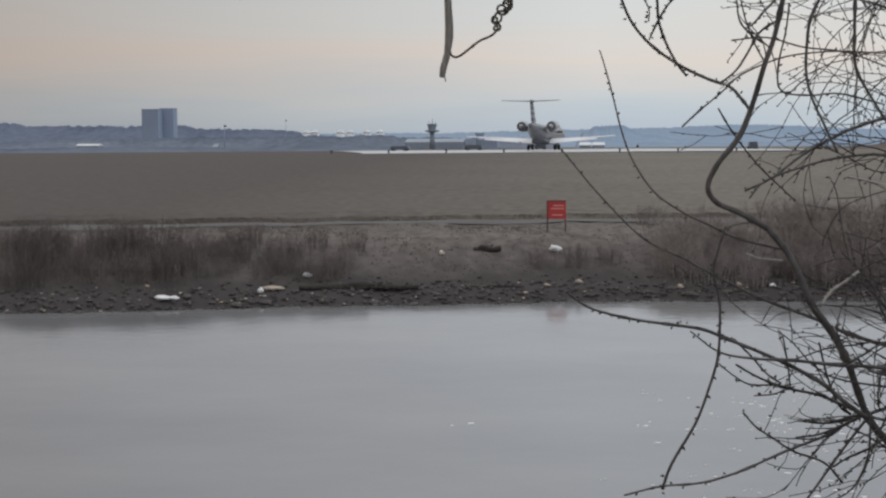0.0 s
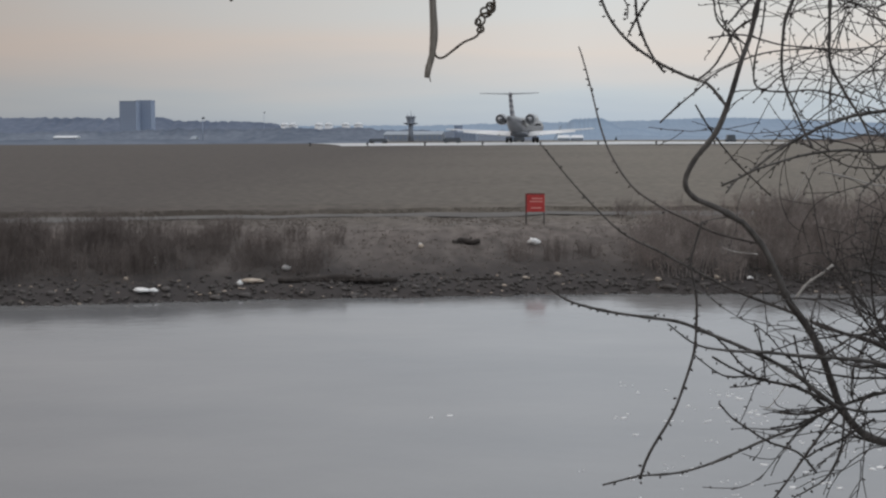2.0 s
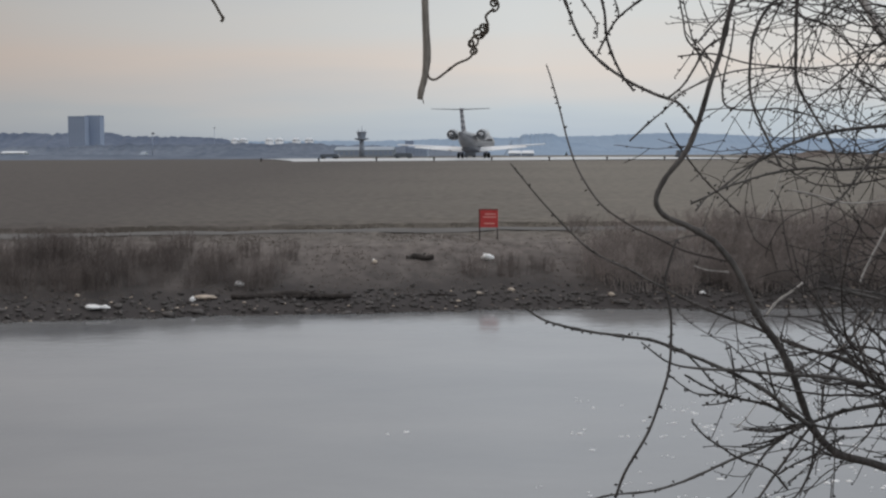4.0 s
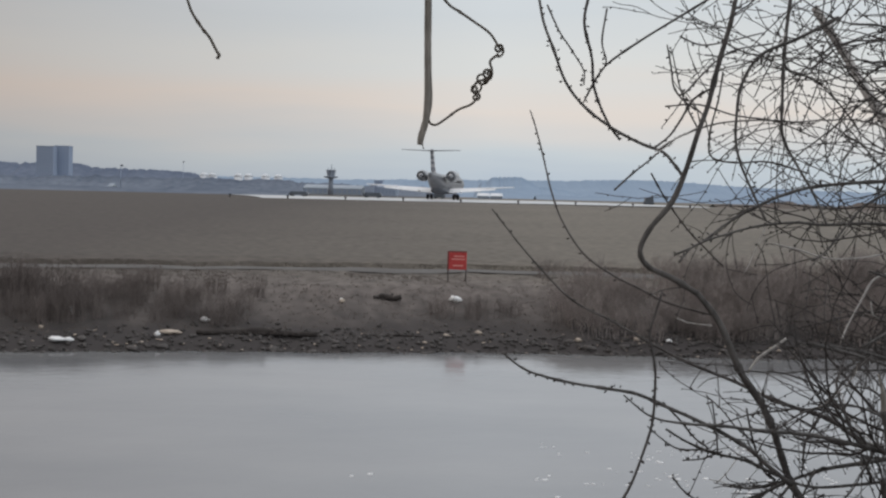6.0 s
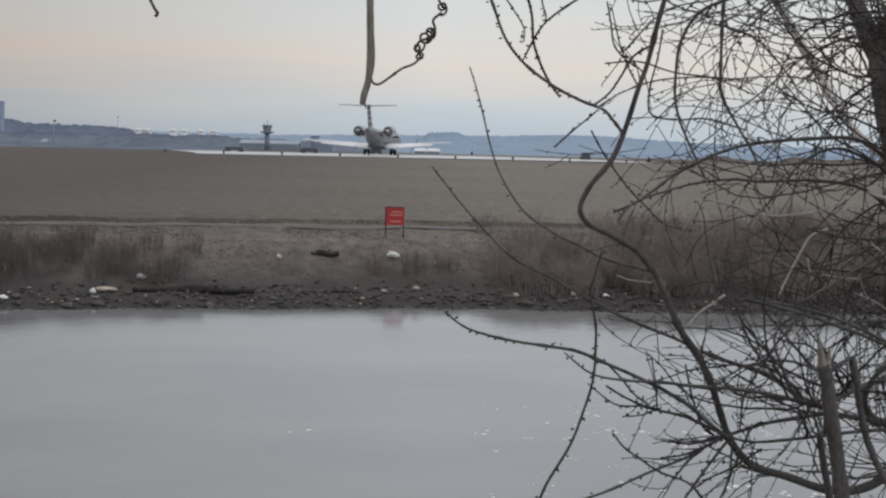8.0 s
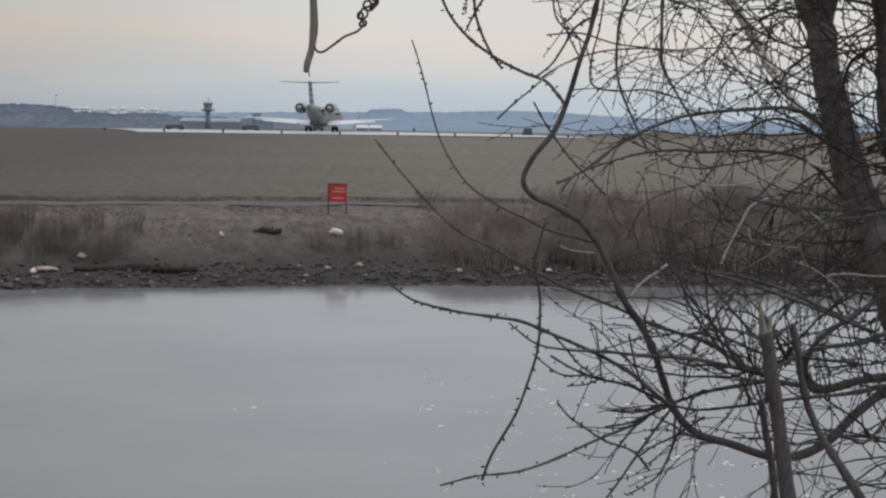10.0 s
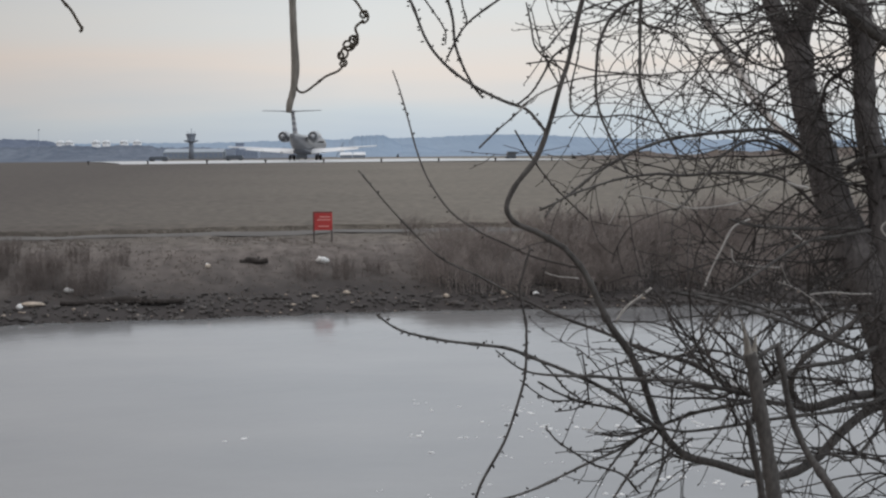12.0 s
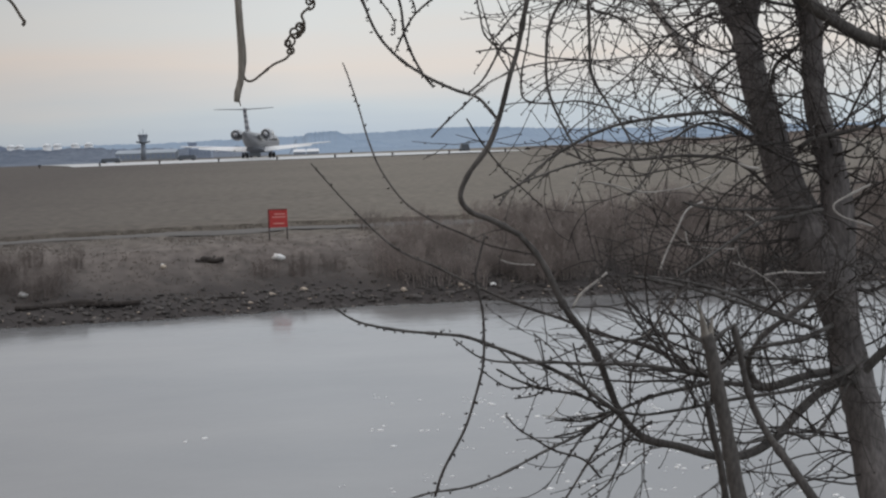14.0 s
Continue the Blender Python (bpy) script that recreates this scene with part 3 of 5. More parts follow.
def block(name, az0, az1, y, top, mat, label, floors, bays, depth=14.0, roof=0.0):
    """A distant building with its rows of windows and a roof."""
    x0, x1, z1 = az0 * y, az1 * y, 5.2 + top * y
    ob = thing(name, label, "building", ((x0 + x1) / 2, y, 4.55))
    w, h = (x1 - x0) / 2, z1 - 4.55
    s = Shape()
    s.box((-w, 0, 0), (w, depth, h))
    part("wall", s, mat, ob, smooth=False)
    s = Shape()
    if roof:
        s.add([(-w - 0.3, -0.3, h), (w + 0.3, -0.3, h), (w + 0.3, depth + 0.3, h), (-w - 0.3, depth + 0.3, h), (-w, depth / 2, h + roof), (w, depth / 2, h + roof)],
              [(0, 1, 5, 4), (2, 3, 4, 5), (3, 0, 4), (1, 2, 5), (3, 2, 1, 0)])
    else:
        s.box((-w - 0.3, -0.3, h), (w + 0.3, depth + 0.3, h + 0.6))
    part("roof", s, M_TANK if name == "shed" else mat, ob, smooth=False)
    pw, ph = 2 * w / bays * 0.55, h / floors * 0.5
    g = Shape()
    g.box((-pw / 2, -0.15, 0), (pw / 2, 0.05, ph))
    me = g.mesh("window", M_FARGLASS, False)
    for i in range(floors):
        for j in range(bays):
            o = new("window", me)
            o.parent = ob
            o.location = (-w + 2 * w * (j + 0.5) / bays, 0, h * (i + 0.3) / floors)
    return ob


block("tower_block", -0.2735, -0.2625, 1650, 0.0262, M_FARWALL, "high-rise block above the woods, tinted grey-blue for haze", 14, 6, 18)
block("tower_block", -0.2618, -0.2525, 1670, 0.0266, M_FARWALL, "high-rise block beside its twin, tinted grey-blue for haze", 14, 5, 18)
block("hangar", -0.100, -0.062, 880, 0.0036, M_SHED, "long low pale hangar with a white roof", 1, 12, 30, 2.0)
block("hangar", -0.052, -0.040, 860, 0.0052, M_FARWALL, "hangar beyond the runway, tinted blue-grey for haze", 1, 5, 30, 1.5)
block("tower_block", -0.0540, -0.0490, 890, 0.0088, M_FARWALL, "narrow block beside the hangars, tinted blue-grey for haze", 3, 2, 10)
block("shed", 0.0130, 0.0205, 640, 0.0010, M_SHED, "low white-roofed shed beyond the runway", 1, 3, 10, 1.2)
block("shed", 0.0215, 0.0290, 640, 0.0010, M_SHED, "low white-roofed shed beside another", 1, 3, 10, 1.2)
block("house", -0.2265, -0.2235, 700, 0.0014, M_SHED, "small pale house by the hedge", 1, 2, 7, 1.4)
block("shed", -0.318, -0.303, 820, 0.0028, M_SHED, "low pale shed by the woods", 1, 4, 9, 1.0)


def storage_tank(az, y, r):
    x, _, z = far(az, y, 0.0118)
    ob = thing("storage_tank", "white domed storage tank above the trees", "tank", (x, y, 4.6), group="row of white tanks")
    h = z - 4.6 - r * 0.8
    s = Shape()
    s.loft([[(rr * math.cos(w), rr * math.sin(w), zz) for w in np.linspace(0, 2 * math.pi, 20, endpoint=False)] for zz, rr in ((0, r), (h, r))])
    part("shell", s, M_TANK, ob)
    s = Shape()
    s.loft([[(rr * math.cos(w), rr * math.sin(w), zz) for w in np.linspace(0, 2 * math.pi, 20, endpoint=False)] for zz, rr in ((h, r * 1.02), (h + 0.45 * r, r * 0.85), (h + 0.7 * r, r * 0.5), (h + 0.8 * r, 0.1))])
    part("dome", s, M_TANK, ob, "white rounded roof")


for az_ in (-0.1643, -0.1588, -0.1420, -0.1356, -0.1245, -0.1162):
    storage_tank(az_, 1060, 2.9)


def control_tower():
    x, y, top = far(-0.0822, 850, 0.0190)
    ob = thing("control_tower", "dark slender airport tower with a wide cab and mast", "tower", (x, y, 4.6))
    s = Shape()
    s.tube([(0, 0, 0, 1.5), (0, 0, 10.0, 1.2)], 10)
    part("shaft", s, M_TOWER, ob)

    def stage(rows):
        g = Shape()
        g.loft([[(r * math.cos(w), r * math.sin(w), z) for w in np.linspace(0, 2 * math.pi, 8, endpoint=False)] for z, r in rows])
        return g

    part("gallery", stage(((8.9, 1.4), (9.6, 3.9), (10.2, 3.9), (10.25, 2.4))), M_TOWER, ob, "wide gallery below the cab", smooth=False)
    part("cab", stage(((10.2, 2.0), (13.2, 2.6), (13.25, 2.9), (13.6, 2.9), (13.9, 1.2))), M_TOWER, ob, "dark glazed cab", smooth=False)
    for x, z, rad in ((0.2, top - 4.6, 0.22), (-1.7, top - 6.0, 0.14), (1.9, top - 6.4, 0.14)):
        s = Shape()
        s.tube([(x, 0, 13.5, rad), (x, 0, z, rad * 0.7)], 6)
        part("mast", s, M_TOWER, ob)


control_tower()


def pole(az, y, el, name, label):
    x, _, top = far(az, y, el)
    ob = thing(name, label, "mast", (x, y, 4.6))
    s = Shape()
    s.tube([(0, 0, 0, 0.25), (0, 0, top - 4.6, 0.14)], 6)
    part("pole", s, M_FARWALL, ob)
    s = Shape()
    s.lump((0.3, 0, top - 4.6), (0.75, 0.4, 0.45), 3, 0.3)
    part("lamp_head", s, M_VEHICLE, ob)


# thin pole added to hold up a dark speck above the trees
pole(-0.2184, 700, 0.0151, "lamp_mast", "dark speck above the trees on an added thin mast")
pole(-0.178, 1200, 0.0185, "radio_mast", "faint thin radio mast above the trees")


def parked_vehicle(az, y, w, h, label, turn=0):
    x, _, _ = far(az, y, 0)
    ob = thing("service_vehicle", label, "vehicle", (x, y, height(x, y)), turn)
    s = Shape()
    k = w / 2
    s.loft([[(-k, yy, 0.35), (k, yy, 0.35), (k * 0.98, yy, h * 0.6), (k * 0.8, yy, h), (-k * 0.8, yy, h), (-k * 0.98, yy, h * 0.6)] for yy in (-0.9, 0.9)])
    part("body", s, M_VEHICLE, ob, smooth=False)
    for sx in (-1, 1):
        for sy in (-0.75, 0.75):
            t = Shape()
            t.loft([[(sx * k * 0.65 + 0.33 * math.cos(a), sy + d, 0.33 + 0.33 * math.sin(a)) for a in np.linspace(0, 2 * math.pi, 12, endpoint=False)] for d in (-0.12, 0.12)])
            part("wheel", t, M_TYRE, ob)


parked_vehicle(0.1234, 232, 1.3, 1.25, "small dark service vehicle on the edge of the runway")
parked_vehicle(-0.103, 265, 3.4, 0.9, "long low dark vehicle beyond the runway")
parked_vehicle(-0.055, 268, 3.2, 1.0, "low dark vehicle beyond the runway")
parked_vehicle(-0.012, 300, 2.2, 1.4, "dark van beyond the runway")


def marker(x, y, z):
    ob = thing("runway_light", "small dark runway edge light", "light", (x, y, z), group="runway edge lights")
    s = Shape()
    s.tube([(0, 0, 0, 0.11), (0, 0, 0.3, 0.09)], 8)
    part("stem", s, M_POST, ob)
    s = Shape()
    s.lump((0, 0, 0.36), (0.16, 0.16, 0.13), 1, 0.1)
    part("lens", s, M_DARK, ob)


for i in range(12):
    xm = -30 + i * 7.6
    marker(xm, 204.2 + 0.03 * xm, height(xm, 204.2 + 0.03 * xm))


# ---- far bank ----
def warning_sign():
    ob = thing("warning_sign", "square red warning sign on two thin legs", "sign", (0.0, 57.6, height(0, 57.6)), -8)
    z0 = 2.50 - height(0, 57.6)
    s = Shape()
    s.box((-0.30, -0.03, z0), (0.36, 0.0, z0 + 0.64))
    part("board", s, M_RED, ob, "faded red board", smooth=False)
    s = Shape()
    for lo, hi in (((-0.36, -0.04, z0 - 0.04), (-0.303, 0.10, z0 + 0.68)), ((-0.30, -0.035, z0 + 0.643), (0.37, 0.02, z0 + 0.69))):
        s.box(lo, hi)
    part("frame", s, M_REDEDGE, ob, "dull dark red edge", smooth=False)
    for x in (-0.34, 0.33):
        s = Shape()
        s.tube([(x, 0.05, -0.1, 0.032), (x, 0.05, z0 + 0.3, 0.03)], 8)
        part("leg", s, M_POST, ob)
    for z, a, b in ((0.47, -0.12, 0.28), (0.36, -0.2, 0.30), (0.12, -0.16, 0.24)):
        s = Shape()
        s.box((a, -0.036, z0 + z), (b, -0.032, z0 + z + 0.05))
        part("lettering_bar", s, M_PINK, ob, "pale worn bar of lettering", smooth=False)


warning_sign()


def litter(name, x, s_in, size, mat, label, seed, turn=0.0, upright=False):
    y = shore(x) + s_in
    sh = Shape()
    sh.lump((0, 0, 0), size, seed, 0.55, turn)
    if not upright:
        sh.lump((size[0] * 0.8, 0.02, -size[2] * 0.2), tuple(c * 0.55 for c in size), seed + 3, 0.6, turn)
    ob = solid(name, sh, mat, label, "litter")
    ob.location = (x, y, height(x, y) + size[2] * 0.75)
    return ob


litter("plastic_bag", -0.06, 3.83, (0.193, 0.171, 0.128), M_LITTER, "white plastic bag lying on the grass bank", 2)
litter("plastic_bag", -8.52, 2.28, (0.144, 0.128, 0.103), M_LITTER, "white plastic bag lying on the muddy bank", 3)
litter("board", -9.50, 1.45, (0.327, 0.291, 0.077), M_TAN, "tan broken board on the muddy bank", 4)
litter("plastic_scrap", -9.81, 1.20, (0.087, 0.077, 0.09), M_LITTER, "white plastic scrap beside a tan board", 5)
litter("plastic_bag", -12.78, 0.72, (0.289, 0.257, 0.077), M_LITTER, "flat white plastic bag at the water's edge", 6)
litter("plastic_scrap", -12.40, 0.67, (0.116, 0.103, 0.077), M_LITTER, "white plastic scrap at the water's edge", 7)
litter("bottle", -12.82, 2.79, (0.058, 0.051, 0.205), M_LITTER, "pale upright plastic bottle among reeds", 8, upright=True)
litter("cardboard", -0.36, 1.19, (0.15, 0.12, 0.055), M_TAN, "tan cardboard scrap on the mud", 9)
litter("cardboard", 0.77, 1.43, (0.12, 0.10, 0.07), M_TAN, "tan crumpled scrap on the mud", 10)
litter("plastic_scrap", -4.01, 3.65, (0.087, 0.077, 0.077), M_TAN, "small tan scrap on the grass bank", 11)
litter("plastic_scrap", -13.49, 1.79, (0.077, 0.068, 0.064), M_TAN, "small tan scrap on the mud", 12)
litter("plastic_scrap", 4.92, 2.92, (0.087, 0.077, 0.09), M_LITTER, "small white plastic scrap under the shrubs", 13)
litter("plastic_scrap", 4.20, 0.88, (0.096, 0.086, 0.077), M_TAN, "small pale scrap at the water's edge", 14)
litter("plastic_scrap", 7.28, 1.02, (0.096, 0.086, 0.077), M_LITTER, "white plastic scrap at the water's edge", 15)
litter("plastic_scrap", 10.00, 2.32, (0.116, 0.103, 0.077), M_LITTER, "white plastic scrap under the shrubs", 16)
litter("plastic_scrap", 6.20, 1.10, (0.096, 0.086, 0.077), M_TAN, "pale scrap at the water's edge", 17)
litter("plastic_bag", 8.97, 2.27, (0.135, 0.12, 0.077), M_LITTER, "white torn plastic bag under the shrubs", 18)
litter("plastic_scrap", -4.03, 3.71, (0.067, 0.06, 0.077), M_LITTER, "tiny white scrap on the grass bank", 19)


def dead_log(x, s_in, length, r, turn, label):
    y = shore(x) + s_in
    sh = Shape()
    k = rng.uniform(0, 9)
    path = [(u * length, 0.09 * math.sin(u * 5 + k), 0.3 * r * math.sin(u * 9 + k), r * (1 - 0.7 * abs(u) ** 1.5) * (1 + 0.45 * noise.noise((u * 7, k, 0)))) for u in np.linspace(-0.5, 0.5, 25)]
    sh.tube(path, 9)
    sh.tube([(0.1 * length, 0, 0, r * 0.5), (0.2 * length, 0.05, r * 1.3, r * 0.3)], 6)
    # mud and torn bark caked along it
    for u in np.arange(-0.48, 0.48, 0.14 / length):
        w = r * rng.uniform(0.3, 0.85)
        sh.lump((u * length, -0.4 * r + rng.uniform(-0.06, 0.06), -0.25 * r), (w * rng.uniform(1, 2), w, w * rng.uniform(0.5, 1)), rng.uniform(0, 40), 0.8)
    ob = solid("log", sh, M_LOG, label, "log")
    ob.matrix_basis = pose(x, y, height(x, y) + r * 0.7, 0, 0, turn)
    return ob


dead_log(-2.45, 4.0, 0.95, 0.11, 4, "dark sodden log lying on the grass bank")
dead_log(-2.4, 1.2, 2.6, 0.035, -3, "long thin dark stick lying along the bank")
# log shape added in place of the dark undercut ledge of the bank
dead_log(-6.6, 1.15, 4.0, 0.12, 4, "dark rough body standing for the undercut muddy edge")


def rubble():
    r = random.Random(21)
    s = Shape()
    for i in range(2300):
        x = r.uniform(-26, 30)
        d = r.triangular(-0.35, 2.3, 0.0)
        y = shore(x) + d
        w = r.uniform(0.02, 0.085)
        s.lump((x, y, max(height(x, y), -0.02) + w * 0.3), (w * r.uniform(0.7, 1.5), w, w * r.uniform(0.5, 1.1)), r.uniform(0, 50), 0.9, r.uniform(0, 3))
    solid("shore_rubble", s, M_STONE, "dark wet mud clods and stones along the waterline", "rubble", "stuff")
    # pale lumps for light specks on the mud, some standing for glints
    pale = Shape()
    for i in range(200):
        x = r.uniform(-26, 26)
        y = shore(x) + r.triangular(-0.1, 2.2, 0.15)
        w = r.uniform(0.015, 0.05)
        pale.lump((x, y, max(height(x, y), 0.0) + w * 0.5), (w * r.uniform(1, 2.4), w, w * 0.6), r.uniform(0, 50), 0.8, r.uniform(0, 3))
    solid("shore_scraps", pale, M_TAN, "small pale specks scattered on the mud, some standing for glints", "litter", "stuff")
    for i in range(34):
        x = r.uniform(-20, 22)
        d = r.uniform(-0.25, 0.9)
        y = shore(x) + d
        w = r.uniform(0.09, 0.18)
        sh = Shape()
        sh.lump((0, 0, 0), (w * r.uniform(1.0, 1.7), w, w * r.uniform(0.45, 0.7)), r.uniform(0, 50), 0.5)
        ob = solid("stone", sh, M_STONE, "dark wet stone at the muddy water's edge", "stone", group="stones along the bank")
        ob.matrix_basis = pose(x, y, max(height(x, y), -0.02) + w * 0.15, 0, 0, r.uniform(0, 180))


rubble()


def tufts(name, count, x0, x1, d0, d1, tall, mat, label, seed, lean=0.35):
    """Dry grass: clumps of bent blades."""
    r = random.Random(seed)
    v, f = [], []
    for i in range(count):
        x = r.uniform(x0, x1)
        y = shore(x) + r.uniform(d0, d1)
        z = height(x, y) - 0.03
        patch = 0.6 + 0.8 * max(0.0, noise.noise((x * 0.25, y * 0.4, seed)) + 0.3)
        for b in range(6):
            a, h = r.uniform(0, 6.283), tall * r.uniform(0.4, 1.15) * patch
            w, ln = r.uniform(0.010, 0.022), r.uniform(0.1, lean) * h
            px, py = x + r.uniform(-0.12, 0.12), y + r.uniform(-0.12, 0.12)
            dx, dy = math.cos(a), math.sin(a)
            k = len(v)
            v += [(px - w, py, z), (px + w, py, z), (px + dx * ln * 0.4 + w * 0.7, py + dy * ln * 0.4, z + h * 0.6), (px + dx * ln * 0.4 - w * 0.7, py + dy * ln * 0.4, z + h * 0.6), (px + dx * ln, py + dy * ln, z + h)]
            f += [(k, k + 1, k + 2, k + 3), (k + 3, k + 2, k + 4)]
    s = Shape()
    s.add(v, f)
    return solid(name, s, mat, label, "grass", "stuff", smooth=False)


tufts("bank_grass", 6500, -28, 34, 1.2, 8.2, 0.08, M_TUFT, "short dry brown grass on the river bank", 31)
tufts("verge_grass", 9000, -34, 44, 10.1, 10.9, 0.07, M_VERGE, "dark taller grass along the track", 33)


# ---- shrubs and reeds ----
def stalks(seed, count, tall, spread, branching, r0, lean):
    """Upright stems with fine side twigs; returns the stems and the twigs."""
    r = random.Random(seed)
    stems, twigs = Shape(), Shape()
    for i in range(count):
        a, d = r.uniform(0, 6.283), spread * math.sqrt(r.random())
        x, y = d * math.cos(a), d * math.sin(a)
        h = tall * r.uniform(0.55, 1.0) * (1 - 0.3 * d / spread)
        lx, ly = lean * (x / spread + r.uniform(-0.6, 0.6)), lean * (y / spread + r.uniform(-0.6, 0.6))
        k1, k2 = r.uniform(-0.06, 0.06), r.uniform(-0.06, 0.06)
        path = [(x + lx * h * u * u + k1 * math.sin(5 * u), y + ly * h * u * u + k2 * math.sin(6 * u), h * u - 0.05, r0 * (1 - 0.75 * u)) for u in np.linspace(0, 1, 7)]
        stems.tube(path, 3, False)
        for j in range(branching):
            u = r.uniform(0.3, 0.97)
            p = path[int(u * 6)]
            b, ln = r.uniform(0, 6.283), h * r.uniform(0.10, 0.30) * (1.2 - u * 0.5)
            up = r.uniform(0.5, 1.3)
            q = [(p[0] + math.cos(b) * ln * w, p[1] + math.sin(b) * ln * w, p[2] + ln * up * w ** 0.8, r0 * 0.45 * (1 - 0.6 * w)) for w in (0, 0.4, 1.0)]
            twigs.tube(q, 3, False)
    return stems, twigs


def shrub_kind(name, label, category, mat, specs, group):
    made = []
    for seed, count, tall, spread, branching, r0, lean in specs:
        ob = thing(name, label, category, (0, 0, -50), group=group)
        st, tw = stalks(seed, count, tall, spread, branching, r0, lean)
        st.add(tw.v, tw.f)
        part("brushwood", st, mat, ob, kind="stuff")
        made.append(ob)
    return made


REEDS = shrub_kind("reed_clump", "brown clump of dead reeds standing on the bank", "reeds", M_REED,
                   [(s, 60, 1.75, 0.75, 4, 0.011, 0.12) for s in (1, 2, 3)], "reeds along the bank")
SHRUBS = shrub_kind("bare_shrub", "leafless reddish-brown shrub on the river bank", "shrub", M_SHRUB,
                    [(s, 34, 2.0, 0.85, 15, 0.013, 0.3) for s in (11, 12, 13, 14)], "shrubs along the bank")
TALL = shrub_kind("bare_shrub", "tall leafless reddish-brown thicket on the bank", "shrub", M_THICKET,
                  [(s, 36, 3.6, 1.3, 22, 0.016, 0.3) for s in (21, 22)], "shrubs along the bank")


def plant(kinds, x, d, size, r):
    y = shore(x) + d
    m = pose(x, y, height(x, y), 0, 0, r.uniform(0, 360))
    ob = copy_thing(kinds[r.randrange(len(kinds))], m)
    ob.scale = (size * r.uniform(0.9, 1.2), size * r.uniform(0.9, 1.2), size)
    return ob


def plant_bank():
    r = random.Random(77)
    # thick reeds on the western bank
    for i in range(40):
        plant(REEDS, r.uniform(-23, -12.3), r.uniform(2.0, 4.5), r.uniform(0.75, 1.05), r)
    for i in range(22):
        plant(REEDS, r.uniform(-12.5, -7.0), r.uniform(2.0, 5.2), r.uniform(0.45, 0.8), r)
    for x, d, sz in ((-0.5, 2.8, 0.7), (0.85, 2.7, 0.72), (1.9, 3.0, 0.5)):
        plant(REEDS, x, d, sz, r)
    # the thicket to the east grows taller along the bank
    for i in range(70):
        x = 3.2 + 23 * r.random() ** 0.85
        plant(SHRUBS, x, r.uniform(1.0, 7.2), r.uniform(0.6, 0.85) * (0.72 + 0.04 * min(x, 11)), r)
    for i in range(52):
        x = r.uniform(15, 31)
        plant(TALL, x, r.uniform(2.5, 8.0), r.uniform(0.75, 1.0) * (0.55 if x < 22 else 0.55 + 0.085 * (x - 22)), r)
    for i in range(44):
        plant(SHRUBS, r.uniform(4.0, 16), r.uniform(0.9, 6.5), r.uniform(0.7, 0.95), r)


plant_bank()
for kind in REEDS + SHRUBS + TALL:
    for o in (*kind.children_recursive, kind):
        bpy.data.objects.remove(o)


# small white lumps on the water stand for glints of the sky
def foam():
    r = random.Random(5)
    s = Shape()
    for i in range(170):
        y = r.uniform(19, 33)
        x = y * min(0.36, r.gauss(0.20, 0.085))
        w = r.uniform(0.010, 0.022) if r.random() < 0.75 else r.uniform(0.026, 0.042)
        for j in range(r.randint(1, 3)):
            s.lump((x + r.gauss(0, 0.10), y + r.gauss(0, 0.12), 0.002), (w * r.uniform(0.9, 1.9), w, w * 0.6), r.uniform(0, 40), 0.5)
    solid("foam_flecks", s, M_GLINT, "small white lumps standing for glints on the river", "foam", "stuff")


foam()


# ---- the near trees ----
LIMB_PATHS = []


def limb(tree, name, points, mat=None, sides=8, twiggy=1.0, knobs=True):
    path = curve(points, 5)
    r = random.Random(len(LIMB_PATHS) + 1)
    k = r.uniform(0, 20)
    for i, row in enumerate(path):
        row[3] *= 1 + 0.16 * noise.noise((i * 0.55 + k, k, 0)) if row[3] > 0.004 else 1
        if knobs and row[3] < 0.02 and r.random() < 0.08:
            row[3] *= 1.35
    s = Shape()
    s.tube(path, sides if path[:, 3].max() < 0.04 else 14)
    if knobs and twiggy:
        for a, c in zip(path, path[1:]):
            if a[3] < 0.011 and r.random() < 0.75:
                d = c[:3] - a[:3]
                d = d / (np.linalg.norm(d) + 1e-9)
                side = np.cross(d, (r.gauss(0, 1), r.gauss(0, 1), r.gauss(0, 1)))
                bud(s, a[:3] + d * r.uniform(0, 0.03) + side * a[3] * 0.6, side + d * 0.7, r.uniform(0.0042, 0.0072))
    LIMB_PATHS.append((name, path, twiggy))
    return part(name, s, mat or (M_BRANCH if name in ("branch", "snag") else M_BARK), tree)


def bud(s, p, d, r):
    d = np.asarray(d) / (np.linalg.norm(d) + 1e-9)
    a = np.cross(d, (0.3, 0.5, 0.8))
    a /= np.linalg.norm(a) + 1e-9
    b = np.cross(d, a)
    m = p + d * r * 1.4
    s.add([p, m + a * r, m + b * r, m - a * r, m - b * r, p + d * r * 3.2], [(0, 2, 1), (0, 3, 2), (0, 4, 3), (0, 1, 4), (5, 1, 2), (5, 2, 3), (5, 3, 4), (5, 4, 1)])


